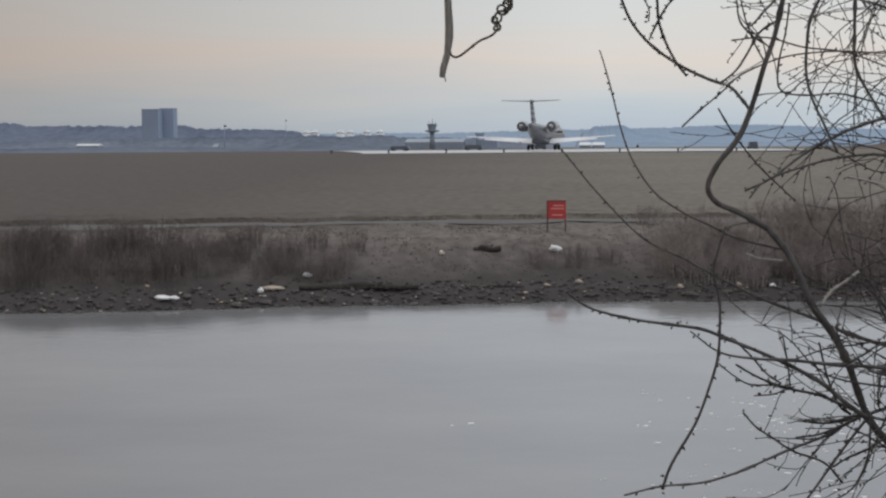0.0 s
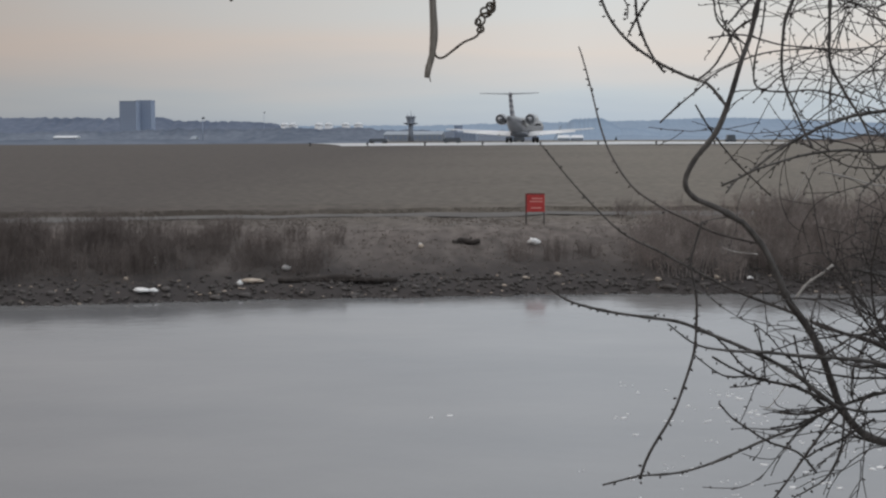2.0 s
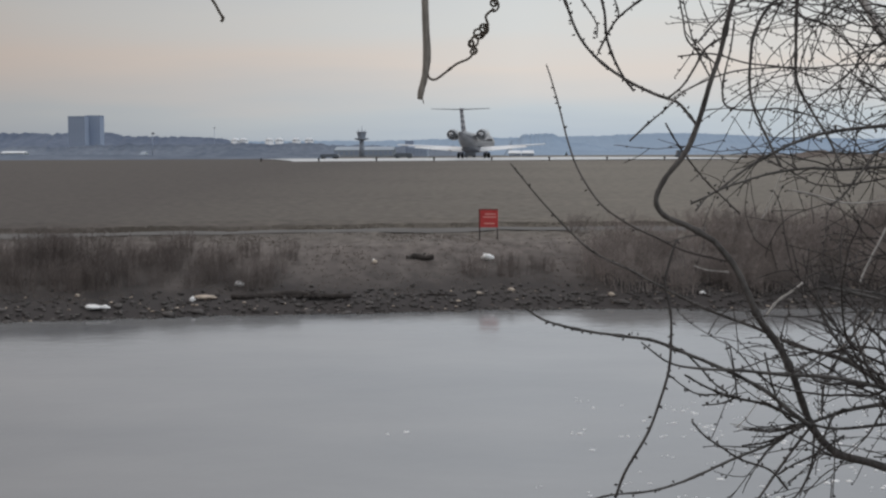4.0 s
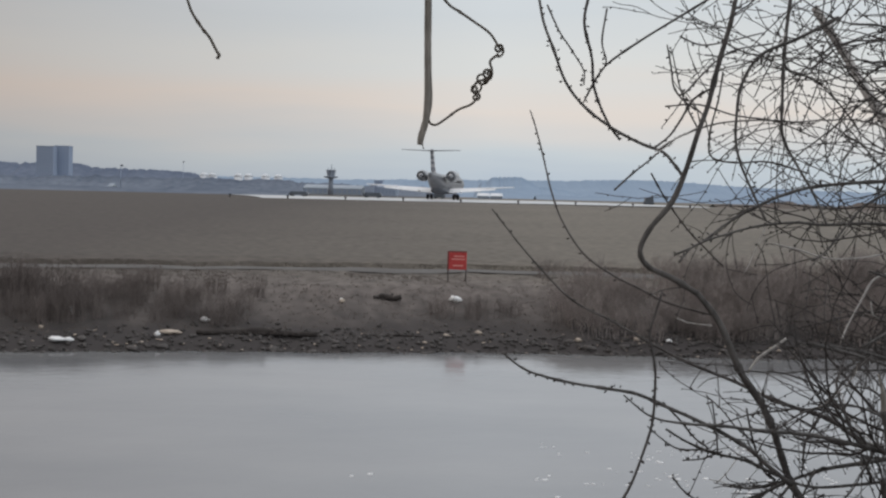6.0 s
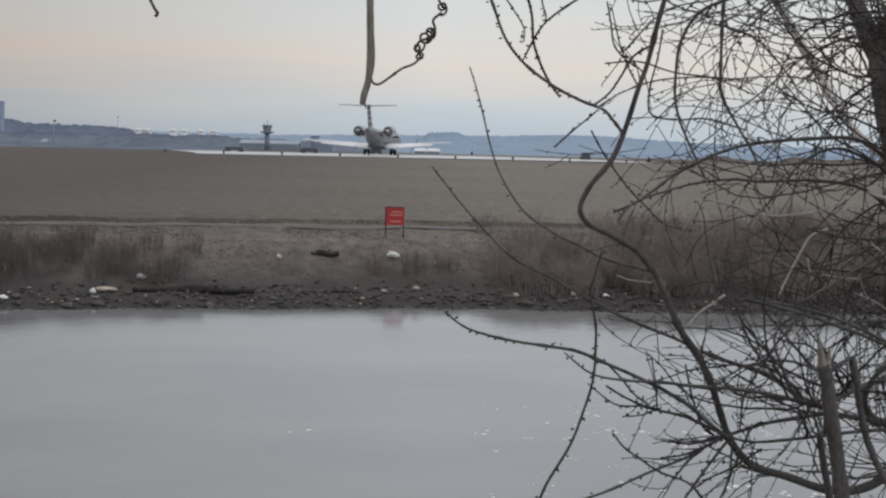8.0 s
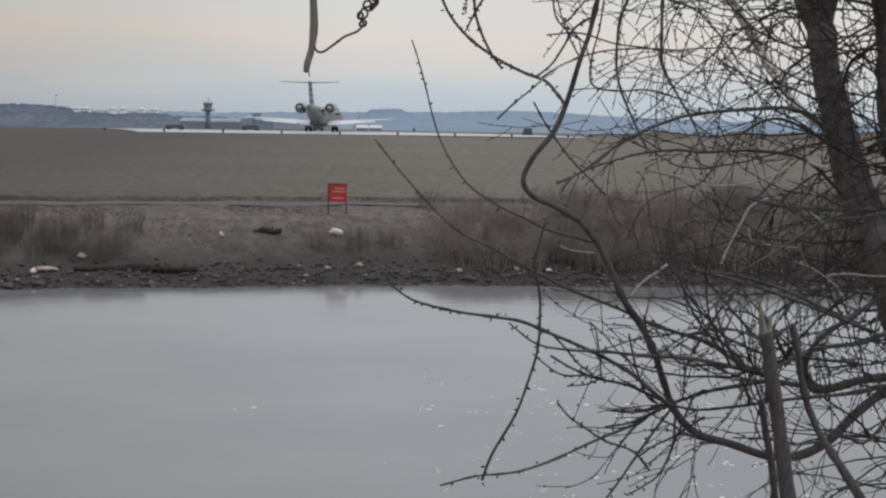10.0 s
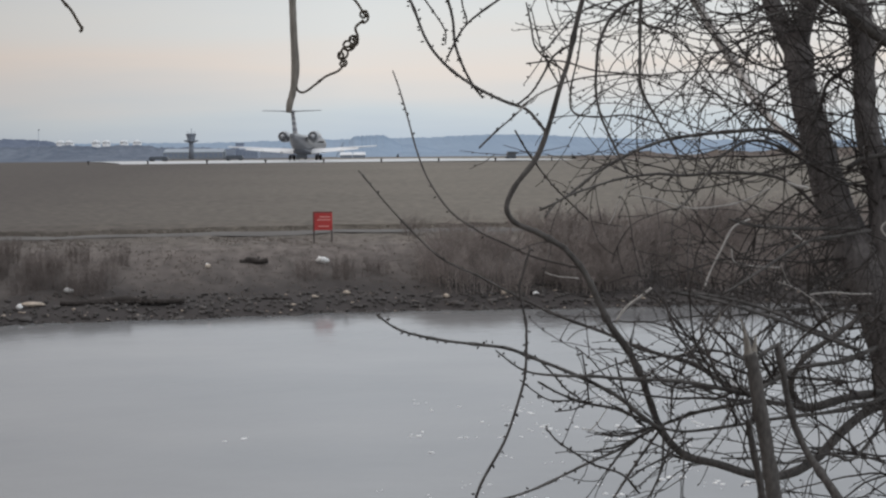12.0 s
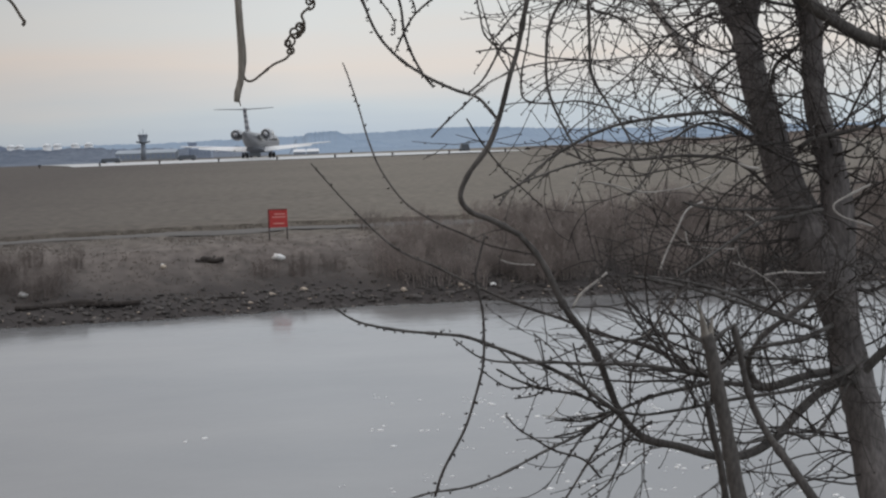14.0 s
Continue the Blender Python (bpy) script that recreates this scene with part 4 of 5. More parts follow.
def twig(s, start, way, length, radius, r, droop, level=0, sides=5):
    """One thin, slightly arching shoot with buds and side shoots."""
    p, d = np.array(start, float), np.array(way, float) / np.linalg.norm(way)
    step = 0.045
    n = max(3, int(length / step))
    rows, bend = [], np.array([r.gauss(0, 1), r.gauss(0, 0.4), r.gauss(0, 1)]) * 0.06
    for i in range(n + 1):
        now = max(0.0023, radius * (1 - 0.6 * i / n))
        rows.append((*p, now))
        d = d + bend + np.array([r.gauss(0, 1), r.gauss(0, 0.5), r.gauss(0, 1)]) * 0.105 + np.array([0, 0, droop])
        d /= np.linalg.norm(d)
        p = p + d * step
        if i > 1 and r.random() < 0.45:
            off = np.cross(d, (r.gauss(0, 1), r.gauss(0, 1), r.gauss(0, 1)))
            bud(s, p, off + d * 0.8, r.uniform(0.0042, 0.0068))
        if level < 2 and i > 1 and i < n and r.random() < (0.20 if level == 0 else 0.10):
            side = np.array([r.gauss(0, 1), r.gauss(0, 0.5), r.gauss(0, 1)])
            twig(s, p, d * 1.0 + side * 0.6, length * r.uniform(0.15, 0.45), now * 0.75, r, droop * 0.6, level + 1, 4)
    rows.append((*p, 0.002))
    s.tube(rows, sides, False)


tree = thing("bare_tree", "dark leafless tree with tangled twigs on the near bank", "tree", (0, 0, 0))
limb(tree, "trunk", [(3.07, 7.70, 2.97, 0.1257), (3.06, 7.80, 3.25, 0.1114), (3.04, 7.90, 3.53, 0.1021), (3.00, 7.90, 3.77, 0.0967), (2.97, 8.00, 4.03, 0.0980), (2.92, 8.00, 4.27, 0.1089), (2.92, 8.10, 4.45, 0.1267), (2.86, 8.20, 4.63, 0.1255), (2.80, 8.30, 4.82, 0.1101), (2.75, 8.40, 5.03, 0.0957), (2.73, 8.50, 5.22, 0.0867), (2.71, 8.60, 5.41, 0.0819), (2.69, 8.70, 5.61, 0.0784), (2.69, 8.80, 5.82, 0.0808), (2.61, 8.90, 6.01, 0.0575), (2.55, 9.00, 6.22, 0.0490), (2.49, 9.10, 6.50, 0.0433), (2.45, 9.20, 6.85, 0.0344)])
limb(tree, "stem", [(2.69, 8.80, 5.79, 0.0599), (2.71, 8.75, 5.97, 0.0595), (2.75, 8.70, 6.15, 0.0562), (2.79, 8.70, 6.41, 0.0503), (2.81, 8.70, 6.76, 0.0385)])
limb(tree, "stem", [(2.94, 8.10, 4.42, 0.0964), (2.99, 8.15, 4.66, 0.0915), (2.99, 8.20, 4.90, 0.0837), (2.97, 8.25, 5.12, 0.0786), (2.93, 8.30, 5.34, 0.0678), (2.93, 8.35, 5.56, 0.0596), (2.94, 8.40, 5.78, 0.0629), (2.91, 8.40, 5.97, 0.0714), (2.87, 8.45, 6.16, 0.0604), (2.84, 8.50, 6.45, 0.0520), (2.81, 8.50, 6.76, 0.0405)])
limb(tree, "branch", [(2.33, 7.90, 6.27, 0.0285), (2.48, 7.90, 6.10, 0.0329), (2.62, 7.90, 6.00, 0.0373), (2.78, 7.95, 5.89, 0.0376), (2.95, 8.00, 5.79, 0.0356), (3.10, 8.00, 5.71, 0.0334), (3.36, 8.10, 5.62, 0.0315), (3.61, 8.10, 5.46, 0.0293)], twiggy=3.5)
limb(tree, "branch", [(2.95, 7.85, 3.92, 0.0327), (2.78, 7.80, 3.89, 0.0260), (2.59, 7.70, 3.79, 0.0235), (2.42, 7.60, 3.67, 0.0232), (2.24, 7.50, 3.62, 0.0229), (2.07, 7.45, 3.63, 0.0228), (1.87, 7.40, 3.70, 0.0226), (1.69, 7.35, 3.76, 0.0204), (1.57, 7.30, 3.88, 0.0183), (1.50, 7.25, 4.03, 0.0171), (1.44, 7.20, 4.18, 0.0170), (1.37, 7.20, 4.31, 0.0170), (1.28, 7.15, 4.43, 0.0169), (1.22, 7.15, 4.56, 0.0159), (1.16, 7.15, 4.68, 0.0149), (1.07, 7.15, 4.79, 0.0139)])
limb(tree, "branch", [(1.07, 7.15, 4.79, 0.0139), (0.95, 7.15, 4.86, 0.0139), (0.84, 7.15, 4.91, 0.0129), (0.80, 7.15, 4.98, 0.0129), (0.84, 7.15, 5.08, 0.0129), (0.94, 7.15, 5.21, 0.0139), (1.00, 7.15, 5.36, 0.0129), (1.05, 7.15, 5.53, 0.0119), (1.10, 7.20, 5.66, 0.0120), (1.14, 7.20, 5.84, 0.0130), (1.19, 7.20, 6.03, 0.0120), (1.23, 7.20, 6.21, 0.0100), (1.36, 7.30, 6.46, 0.0081)], twiggy=2.6)
limb(tree, "branch", [(2.96, 7.85, 3.96, 0.0284), (2.82, 7.80, 3.97, 0.0239), (2.64, 7.75, 3.96, 0.0215), (2.42, 7.70, 3.92, 0.0235), (2.34, 7.70, 3.98, 0.0171), (2.31, 7.65, 4.07, 0.0149), (2.36, 7.60, 4.19, 0.0137), (2.47, 7.60, 4.27, 0.0137), (2.59, 7.60, 4.35, 0.0127), (2.69, 7.65, 4.41, 0.0106)])
limb(tree, "branch", [(2.42, 7.70, 3.92, 0.0150), (2.27, 7.64, 3.95, 0.0135), (2.11, 7.58, 3.98, 0.0121), (1.95, 7.51, 3.97, 0.0107), (1.77, 7.45, 3.95, 0.0093), (1.63, 7.39, 3.92, 0.0080), (1.50, 7.33, 3.89, 0.0066), (1.35, 7.26, 3.88, 0.0053), (1.22, 7.20, 3.90, 0.0040)])
limb(tree, "branch", [(2.99, 7.80, 4.03, 0.0130), (2.77, 7.69, 3.95, 0.0119), (2.52, 7.58, 3.92, 0.0108), (2.28, 7.46, 3.92, 0.0097), (2.07, 7.35, 3.92, 0.0087), (1.83, 7.24, 3.91, 0.0077), (1.60, 7.12, 3.92, 0.0067), (1.40, 7.01, 4.00, 0.0057), (1.26, 6.90, 4.08, 0.0048)])
limb(tree, "branch", [(1.49, 7.00, 3.95, 0.0107), (1.35, 6.91, 4.06, 0.0100), (1.27, 6.82, 4.13, 0.0093), (1.12, 6.73, 4.22, 0.0086), (0.98, 6.64, 4.29, 0.0080), (0.85, 6.55, 4.35, 0.0073), (0.72, 6.45, 4.41, 0.0067), (0.59, 6.36, 4.44, 0.0061), (0.44, 6.27, 4.47, 0.0055), (0.30, 6.18, 4.51, 0.0049), (0.22, 6.09, 4.55, 0.0043), (0.15, 6.00, 4.61, 0.0038)])
limb(tree, "branch", [(1.97, 7.10, 4.08, 0.0118), (1.76, 7.00, 4.14, 0.0105), (1.55, 6.90, 4.19, 0.0092), (1.29, 6.80, 4.22, 0.0079), (1.12, 6.70, 4.25, 0.0067), (0.95, 6.60, 4.27, 0.0054), (0.79, 6.50, 4.31, 0.0043), (0.66, 6.40, 4.41, 0.0031)])
limb(tree, "branch", [(1.97, 7.10, 4.10, 0.0124), (1.96, 7.19, 4.08, 0.0118), (1.86, 7.28, 4.12, 0.0111), (1.74, 7.38, 4.20, 0.0104), (1.59, 7.47, 4.24, 0.0097), (1.44, 7.56, 4.29, 0.0090), (1.35, 7.65, 4.33, 0.0083), (1.13, 7.74, 4.41, 0.0075), (0.94, 7.83, 4.50, 0.0067), (0.75, 7.92, 4.60, 0.0059), (0.55, 8.02, 4.70, 0.0051), (0.33, 8.11, 4.92, 0.0042), (0.14, 8.20, 5.15, 0.0034)])
limb(tree, "twig", [(0.78, 6.20, 4.85, 0.0048), (0.75, 6.18, 4.76, 0.0049), (0.73, 6.16, 4.68, 0.0050), (0.75, 6.13, 4.56, 0.0051), (0.75, 6.11, 4.46, 0.0052), (0.74, 6.09, 4.34, 0.0053), (0.70, 6.07, 4.21, 0.0053), (0.65, 6.04, 4.09, 0.0054), (0.56, 6.02, 3.94, 0.0055), (0.52, 6.00, 3.84, 0.0056)], M_TWIG, 6)
limb(tree, "twig", [(1.21, 7.40, 4.67, 0.0060), (0.99, 7.51, 4.72, 0.0058), (0.86, 7.62, 4.78, 0.0055), (0.735, 7.73, 4.84, 0.0053), (0.60, 7.90, 4.94, 0.0051), (0.50, 8.06, 5.10, 0.0049), (0.45, 8.20, 5.25, 0.0047), (0.41, 8.32, 5.43, 0.0044), (0.375, 8.44, 5.58, 0.0041), (0.35, 8.60, 5.685, 0.0038)], M_TWIG, 6)
limb(tree, "branch", [(1.00, 7.20, 5.32, 0.0080), (0.96, 7.24, 5.38, 0.0078), (0.91, 7.29, 5.44, 0.0077), (0.81, 7.33, 5.48, 0.0075), (0.68, 7.38, 5.55, 0.0073), (0.55, 7.42, 5.65, 0.0071), (0.46, 7.47, 5.77, 0.0069), (0.40, 7.51, 5.93, 0.0067), (0.35, 7.56, 6.07, 0.0065), (0.32, 7.60, 6.24, 0.0063)])
limb(tree, "twig", [(0.58, 7.60, 6.24, 0.0071), (0.55, 7.58, 6.07, 0.0069), (0.59, 7.57, 5.90, 0.0067), (0.60, 7.55, 5.77, 0.0065), (0.63, 7.53, 5.67, 0.0062), (0.68, 7.52, 5.57, 0.0060), (0.73, 7.50, 5.50, 0.0058)], M_TWIG, 6)
limb(tree, "twig", [(1.25, 7.65, 6.27, 0.0062), (1.14, 7.62, 6.19, 0.0061), (0.985, 7.60, 6.09, 0.0058), (0.82, 7.60, 5.983, 0.0055), (0.675, 7.60, 5.876, 0.0051), (0.61, 7.59, 5.79, 0.0048), (0.565, 7.56, 5.70, 0.0044)], M_TWIG, 6)
limb(tree, "twig", [(1.05, 7.17, 5.55, 0.0046), (1.02, 7.28, 5.64, 0.0042), (0.99, 7.34, 5.74, 0.0038), (0.975, 7.38, 5.82, 0.0034), (0.955, 7.42, 5.93, 0.0028)], M_TWIG, 6)
limb(tree, "twig", [(0.66, 7.60, 6.14, 0.0046), (0.64, 7.60, 5.98, 0.0045), (0.663, 7.60, 5.88, 0.0042), (0.623, 7.60, 5.808, 0.0040), (0.557, 7.60, 5.68, 0.0036)], M_TWIG, 6)
limb(tree, "twig", [(0.37, 7.60, 6.15, 0.0047), (0.43, 7.57, 6.02, 0.0044), (0.49, 7.55, 5.93, 0.0041), (0.55, 7.53, 5.83, 0.0038), (0.55, 7.50, 5.76, 0.0035)], M_TWIG, 6)
limb(tree, "branch", [(1.68, 8.20, 6.34, 0.0103), (1.65, 8.16, 6.13, 0.0096), (1.63, 8.11, 5.95, 0.0089), (1.62, 8.07, 5.74, 0.0082), (1.62, 8.03, 5.56, 0.0075), (1.69, 7.99, 5.41, 0.0068), (1.77, 7.94, 5.26, 0.0062), (1.83, 7.90, 5.11, 0.0055)])
limb(tree, "branch", [(1.88, 8.00, 6.17, 0.0100), (1.66, 7.95, 6.05, 0.0094), (1.47, 7.90, 5.96, 0.0088), (1.37, 7.85, 5.81, 0.0082), (1.34, 7.80, 5.66, 0.0076), (1.33, 7.75, 5.52, 0.0070), (1.35, 7.70, 5.40, 0.0064), (1.41, 7.65, 5.25, 0.0058), (1.46, 7.60, 5.13, 0.0053)])
limb(tree, "branch", [(2.62, 8.30, 5.22, 0.0115), (2.39, 8.21, 5.34, 0.0107), (2.15, 8.12, 5.34, 0.0099), (1.91, 8.04, 5.32, 0.0091), (1.71, 7.95, 5.29, 0.0083), (1.51, 7.86, 5.22, 0.0075), (1.32, 7.78, 5.12, 0.0068), (1.16, 7.69, 5.01, 0.0060), (1.02, 7.60, 4.95, 0.0053)])
limb(tree, "branch", [(2.73, 8.30, 4.84, 0.0104), (2.45, 8.20, 5.07, 0.0095), (2.14, 8.10, 5.12, 0.0087), (1.84, 8.00, 5.11, 0.0079), (1.67, 7.90, 5.12, 0.0071), (1.47, 7.80, 5.10, 0.0064), (1.30, 7.70, 5.06, 0.0056), (1.12, 7.60, 5.00, 0.0049), (1.03, 7.50, 4.92, 0.0042)])
limb(tree, "branch", [(2.67, 8.30, 5.12, 0.0104), (2.43, 8.23, 5.25, 0.0093), (2.25, 8.17, 5.29, 0.0083), (2.08, 8.10, 5.22, 0.0073), (1.97, 8.03, 5.12, 0.0063), (1.86, 7.97, 4.99, 0.0054), (1.77, 7.90, 4.93, 0.0044)])
limb(tree, "twig", [(0.86, 7.30, 5.34, 0.0045), (0.92, 7.36, 5.25, 0.0043), (0.99, 7.42, 5.16, 0.0042), (1.08, 7.48, 5.06, 0.0040), (1.18, 7.54, 4.97, 0.0038), (1.26, 7.60, 4.90, 0.0035)], M_TWIG, 6)
limb(tree, "twig", [(1.73, 7.90, 5.37, 0.0049), (1.50, 7.80, 5.42, 0.0049), (1.34, 7.70, 5.41, 0.0048), (1.19, 7.60, 5.43, 0.0047), (1.16, 7.50, 5.54, 0.0047), (1.18, 7.40, 5.70, 0.0046), (1.18, 7.30, 5.82, 0.0045)], M_TWIG, 6)
limb(tree, "dead_limb", [(2.32, 10.50, 6.54, 0.0269), (2.42, 10.50, 6.39, 0.0288), (2.56, 10.50, 6.19, 0.0307), (2.65, 10.40, 5.99, 0.0323), (2.74, 10.30, 5.81, 0.0339), (2.76, 10.00, 5.62, 0.0311), (2.74, 9.40, 5.40, 0.0241), (2.70, 8.60, 5.22, 0.0189)], M_PALE, 10, 0, False)
limb(tree, "snag", [(2.06, 6.90, 3.37, 0.0409), (2.01, 6.90, 3.58, 0.0375), (1.98, 6.90, 3.77, 0.0352), (1.95, 6.90, 3.95, 0.0329), (1.92, 6.90, 4.12, 0.0329), (1.90, 6.90, 4.24, 0.0318), (1.88, 6.90, 4.31, 0.0295)])
limb(tree, "snag", [(2.36, 6.80, 3.51, 0.0246), (2.26, 6.90, 3.69, 0.0216), (2.19, 7.00, 3.82, 0.0173), (2.13, 7.00, 3.94, 0.0161), (2.09, 7.00, 4.08, 0.0150), (2.07, 7.00, 4.20, 0.0138), (2.04, 7.00, 4.33, 0.0150)])
limb(tree, "snag", [(2.02, 7.10, 3.45, 0.0187), (1.99, 7.10, 3.67, 0.0175), (1.96, 7.10, 3.81, 0.0164), (1.93, 7.10, 3.97, 0.0140)])
limb(tree, "branch", [(1.89, 6.90, 4.26, 0.0115), (1.97, 6.95, 4.31, 0.0106), (2.05, 7.00, 4.34, 0.0097)])
limb(tree, "branch", [(2.62, 7.70, 4.23, 0.0128), (2.53, 7.62, 4.28, 0.0113), (2.36, 7.53, 4.35, 0.0098), (2.16, 7.45, 4.44, 0.0083), (1.94, 7.37, 4.51, 0.0068), (1.75, 7.28, 4.55, 0.0054), (1.56, 7.20, 4.57, 0.0040)])
limb(tree, "branch", [(1.94, 7.00, 4.12, 0.0097), (2.14, 7.20, 4.17, 0.0105), (2.34, 7.40, 4.18, 0.0113), (2.56, 7.60, 4.17, 0.0121), (2.81, 7.80, 4.21, 0.0130)])
limb(tree, "twig", [(1.89, 7.20, 4.52, 0.0067), (1.80, 7.16, 4.45, 0.0062), (1.71, 7.12, 4.36, 0.0058), (1.63, 7.08, 4.25, 0.0053), (1.56, 7.04, 4.14, 0.0048), (1.54, 7.00, 4.01, 0.0044)], M_TWIG, 6)
limb(tree, "twig", [(1.55, 7.20, 4.55, 0.0067), (1.58, 7.15, 4.43, 0.0061), (1.63, 7.10, 4.33, 0.0055), (1.72, 7.05, 4.22, 0.0049), (1.84, 7.00, 4.18, 0.0044)], M_TWIG, 6)
limb(tree, "branch", [(1.50, 7.20, 3.93, 0.0080), (1.40, 7.11, 3.89, 0.0073), (1.31, 7.03, 3.86, 0.0067), (1.13, 6.94, 3.81, 0.0061), (0.91, 6.86, 3.73, 0.0054), (0.74, 6.77, 3.70, 0.0048), (0.56, 6.69, 3.70, 0.0042), (0.40, 6.60, 3.68, 0.0037)])
limb(tree, "twig", [(1.37, 6.90, 3.68, 0.0054), (1.28, 6.84, 3.78, 0.0051), (1.14, 6.78, 3.84, 0.0048), (1.04, 6.72, 3.91, 0.0046), (0.96, 6.66, 3.97, 0.0043), (0.90, 6.60, 4.04, 0.0041)], M_TWIG, 6)
limb(tree, "branch", [(2.56, 7.60, 4.07, 0.0085), (2.19, 7.45, 4.13, 0.0072), (1.86, 7.30, 4.27, 0.0061), (1.60, 7.15, 4.27, 0.0050), (1.41, 7.00, 4.19, 0.0039)])
limb(tree, "branch", [(2.91, 7.90, 4.32, 0.0099), (2.74, 7.78, 4.39, 0.0087), (2.46, 7.67, 4.43, 0.0075), (2.22, 7.55, 4.44, 0.0063), (1.98, 7.43, 4.43, 0.0052), (1.73, 7.32, 4.44, 0.0041), (1.48, 7.20, 4.43, 0.0030)])
limb(tree, "branch", [(2.99, 7.80, 4.06, 0.0098), (2.67, 7.68, 3.67, 0.0085), (2.48, 7.56, 3.71, 0.0074), (2.24, 7.44, 3.69, 0.0062), (2.03, 7.32, 3.74, 0.0051), (1.83, 7.20, 3.77, 0.0040)])
limb(tree, "dead_twig", [(1.47, 7.10, 4.60, 0.0055), (1.42, 7.10, 4.56, 0.0057), (1.35, 7.10, 4.51, 0.0060), (1.30, 7.10, 4.44, 0.0062)], M_PALE, 6, 0)
limb(tree, "dead_twig", [(2.16, 7.90, 4.88, 0.0061), (2.06, 7.85, 4.84, 0.0058), (1.99, 7.80, 4.74, 0.0056), (1.92, 7.75, 4.63, 0.0053), (1.87, 7.70, 4.54, 0.0051)], M_PALE, 6, 0)
limb(tree, "dead_twig", [(2.01, 7.70, 4.74, 0.0042), (2.03, 7.70, 4.67, 0.0039), (2.13, 7.70, 4.65, 0.0037), (2.26, 7.70, 4.64, 0.0034)], M_PALE, 6, 0)
limb(tree, "dead_twig", [(1.56, 7.90, 5.01, 0.0043), (1.70, 7.92, 4.98, 0.0043), (1.85, 7.94, 4.94, 0.0044), (2.04, 7.96, 4.95, 0.0044), (2.17, 7.98, 4.98, 0.0044), (2.30, 8.00, 5.04, 0.0044)], M_PALE, 6, 0)
limb(tree, "dead_twig", [(2.36, 7.90, 5.07, 0.0087), (2.41, 7.90, 5.05, 0.0082), (2.47, 7.90, 5.04, 0.0078)], M_PALE, 6, 0)
limb(tree, "dead_twig", [(2.36, 7.80, 4.81, 0.0051), (2.40, 7.80, 4.78, 0.0051), (2.45, 7.80, 4.74, 0.0051)], M_PALE, 6, 0)
limb(tree, "dead_twig", [(2.41, 7.70, 4.50, 0.0051), (2.53, 7.70, 4.51, 0.0048), (2.65, 7.70, 4.50, 0.0045), (2.74, 7.70, 4.50, 0.0042)], M_PALE, 6, 0)
limb(tree, "dead_twig", [(3.03, 7.80, 4.94, 0.0068), (2.92, 7.80, 4.89, 0.0064), (2.83, 7.80, 4.84, 0.0060), (2.87, 7.80, 4.78, 0.0056), (3.04, 7.80, 4.72, 0.0051)], M_PALE, 6, 0)
limb(tree, "dead_twig", [(0.97, 7.10, 4.68, 0.0031), (1.03, 7.10, 4.66, 0.0031), (1.13, 7.10, 4.65, 0.0031)], M_PALE, 6, 0)
limb(tree, "broken_tip", [(1.88, 6.90, 4.28, 0.0227), (1.87, 6.90, 4.35, 0.0164), (1.86, 6.90, 4.40, 0.0088), (1.84, 6.90, 4.47, 0.0025)], M_VINE, 8, 0, False)
limb(tree, "broken_tip", [(1.90, 6.90, 4.28, 0.0189), (1.91, 6.92, 4.33, 0.0114), (1.92, 6.93, 4.39, 0.0025)], M_VINE, 8, 0, False)
limb(tree, "branch", [(2.99, 7.90, 3.92, 0.0264), (3.09, 7.85, 4.04, 0.0262), (3.20, 7.80, 4.12, 0.0239), (3.45, 7.80, 4.17, 0.0195)], twiggy=3.5)
limb(tree, "branch", [(2.75, 8.10, 5.14, 0.0135), (2.84, 8.10, 5.19, 0.0128), (2.97, 8.10, 5.21, 0.0122), (3.11, 8.10, 5.24, 0.0115), (3.29, 8.10, 5.31, 0.0108), (3.51, 8.10, 5.37, 0.0101)], twiggy=3.5)
limb(tree, "twig", [(3.00, 8.10, 5.23, 0.0076), (3.06, 8.05, 5.38, 0.0072), (3.16, 8.00, 5.60, 0.0068), (3.25, 7.95, 5.82, 0.0065), (3.30, 7.90, 6.00, 0.0061)], M_TWIG, 6)
limb(tree, "twig", [(3.10, 7.80, 5.26, 0.0061), (3.09, 7.80, 5.43, 0.0057), (3.10, 7.80, 5.61, 0.0053), (3.08, 7.80, 5.81, 0.0049)], M_TWIG, 6)
limb(tree, "branch", [(2.89, 8.30, 5.76, 0.0115), (2.82, 8.33, 5.68, 0.0110), (2.72, 8.35, 5.60, 0.0104), (2.69, 8.38, 5.47, 0.0099), (2.65, 8.40, 5.37, 0.0093)], twiggy=3.5)
limb(tree, "branch", [(2.99, 8.40, 5.89, 0.0128), (2.79, 8.32, 5.92, 0.0113), (2.64, 8.24, 5.94, 0.0098), (2.47, 8.16, 5.98, 0.0084), (2.28, 8.08, 5.93, 0.0070), (2.11, 8.00, 5.83, 0.0056)])
limb(tree, "branch", [(2.99, 8.30, 6.04, 0.0104), (3.15, 8.20, 6.04, 0.0095), (3.29, 8.10, 6.00, 0.0086), (3.44, 8.00, 5.95, 0.0078)], twiggy=3.5)
limb(tree, "branch", [(2.95, 8.30, 5.75, 0.0115), (3.02, 8.23, 5.85, 0.0106), (3.09, 8.15, 5.93, 0.0096), (3.28, 8.07, 5.95, 0.0087), (3.47, 8.00, 5.96, 0.0078)], twiggy=3.5)
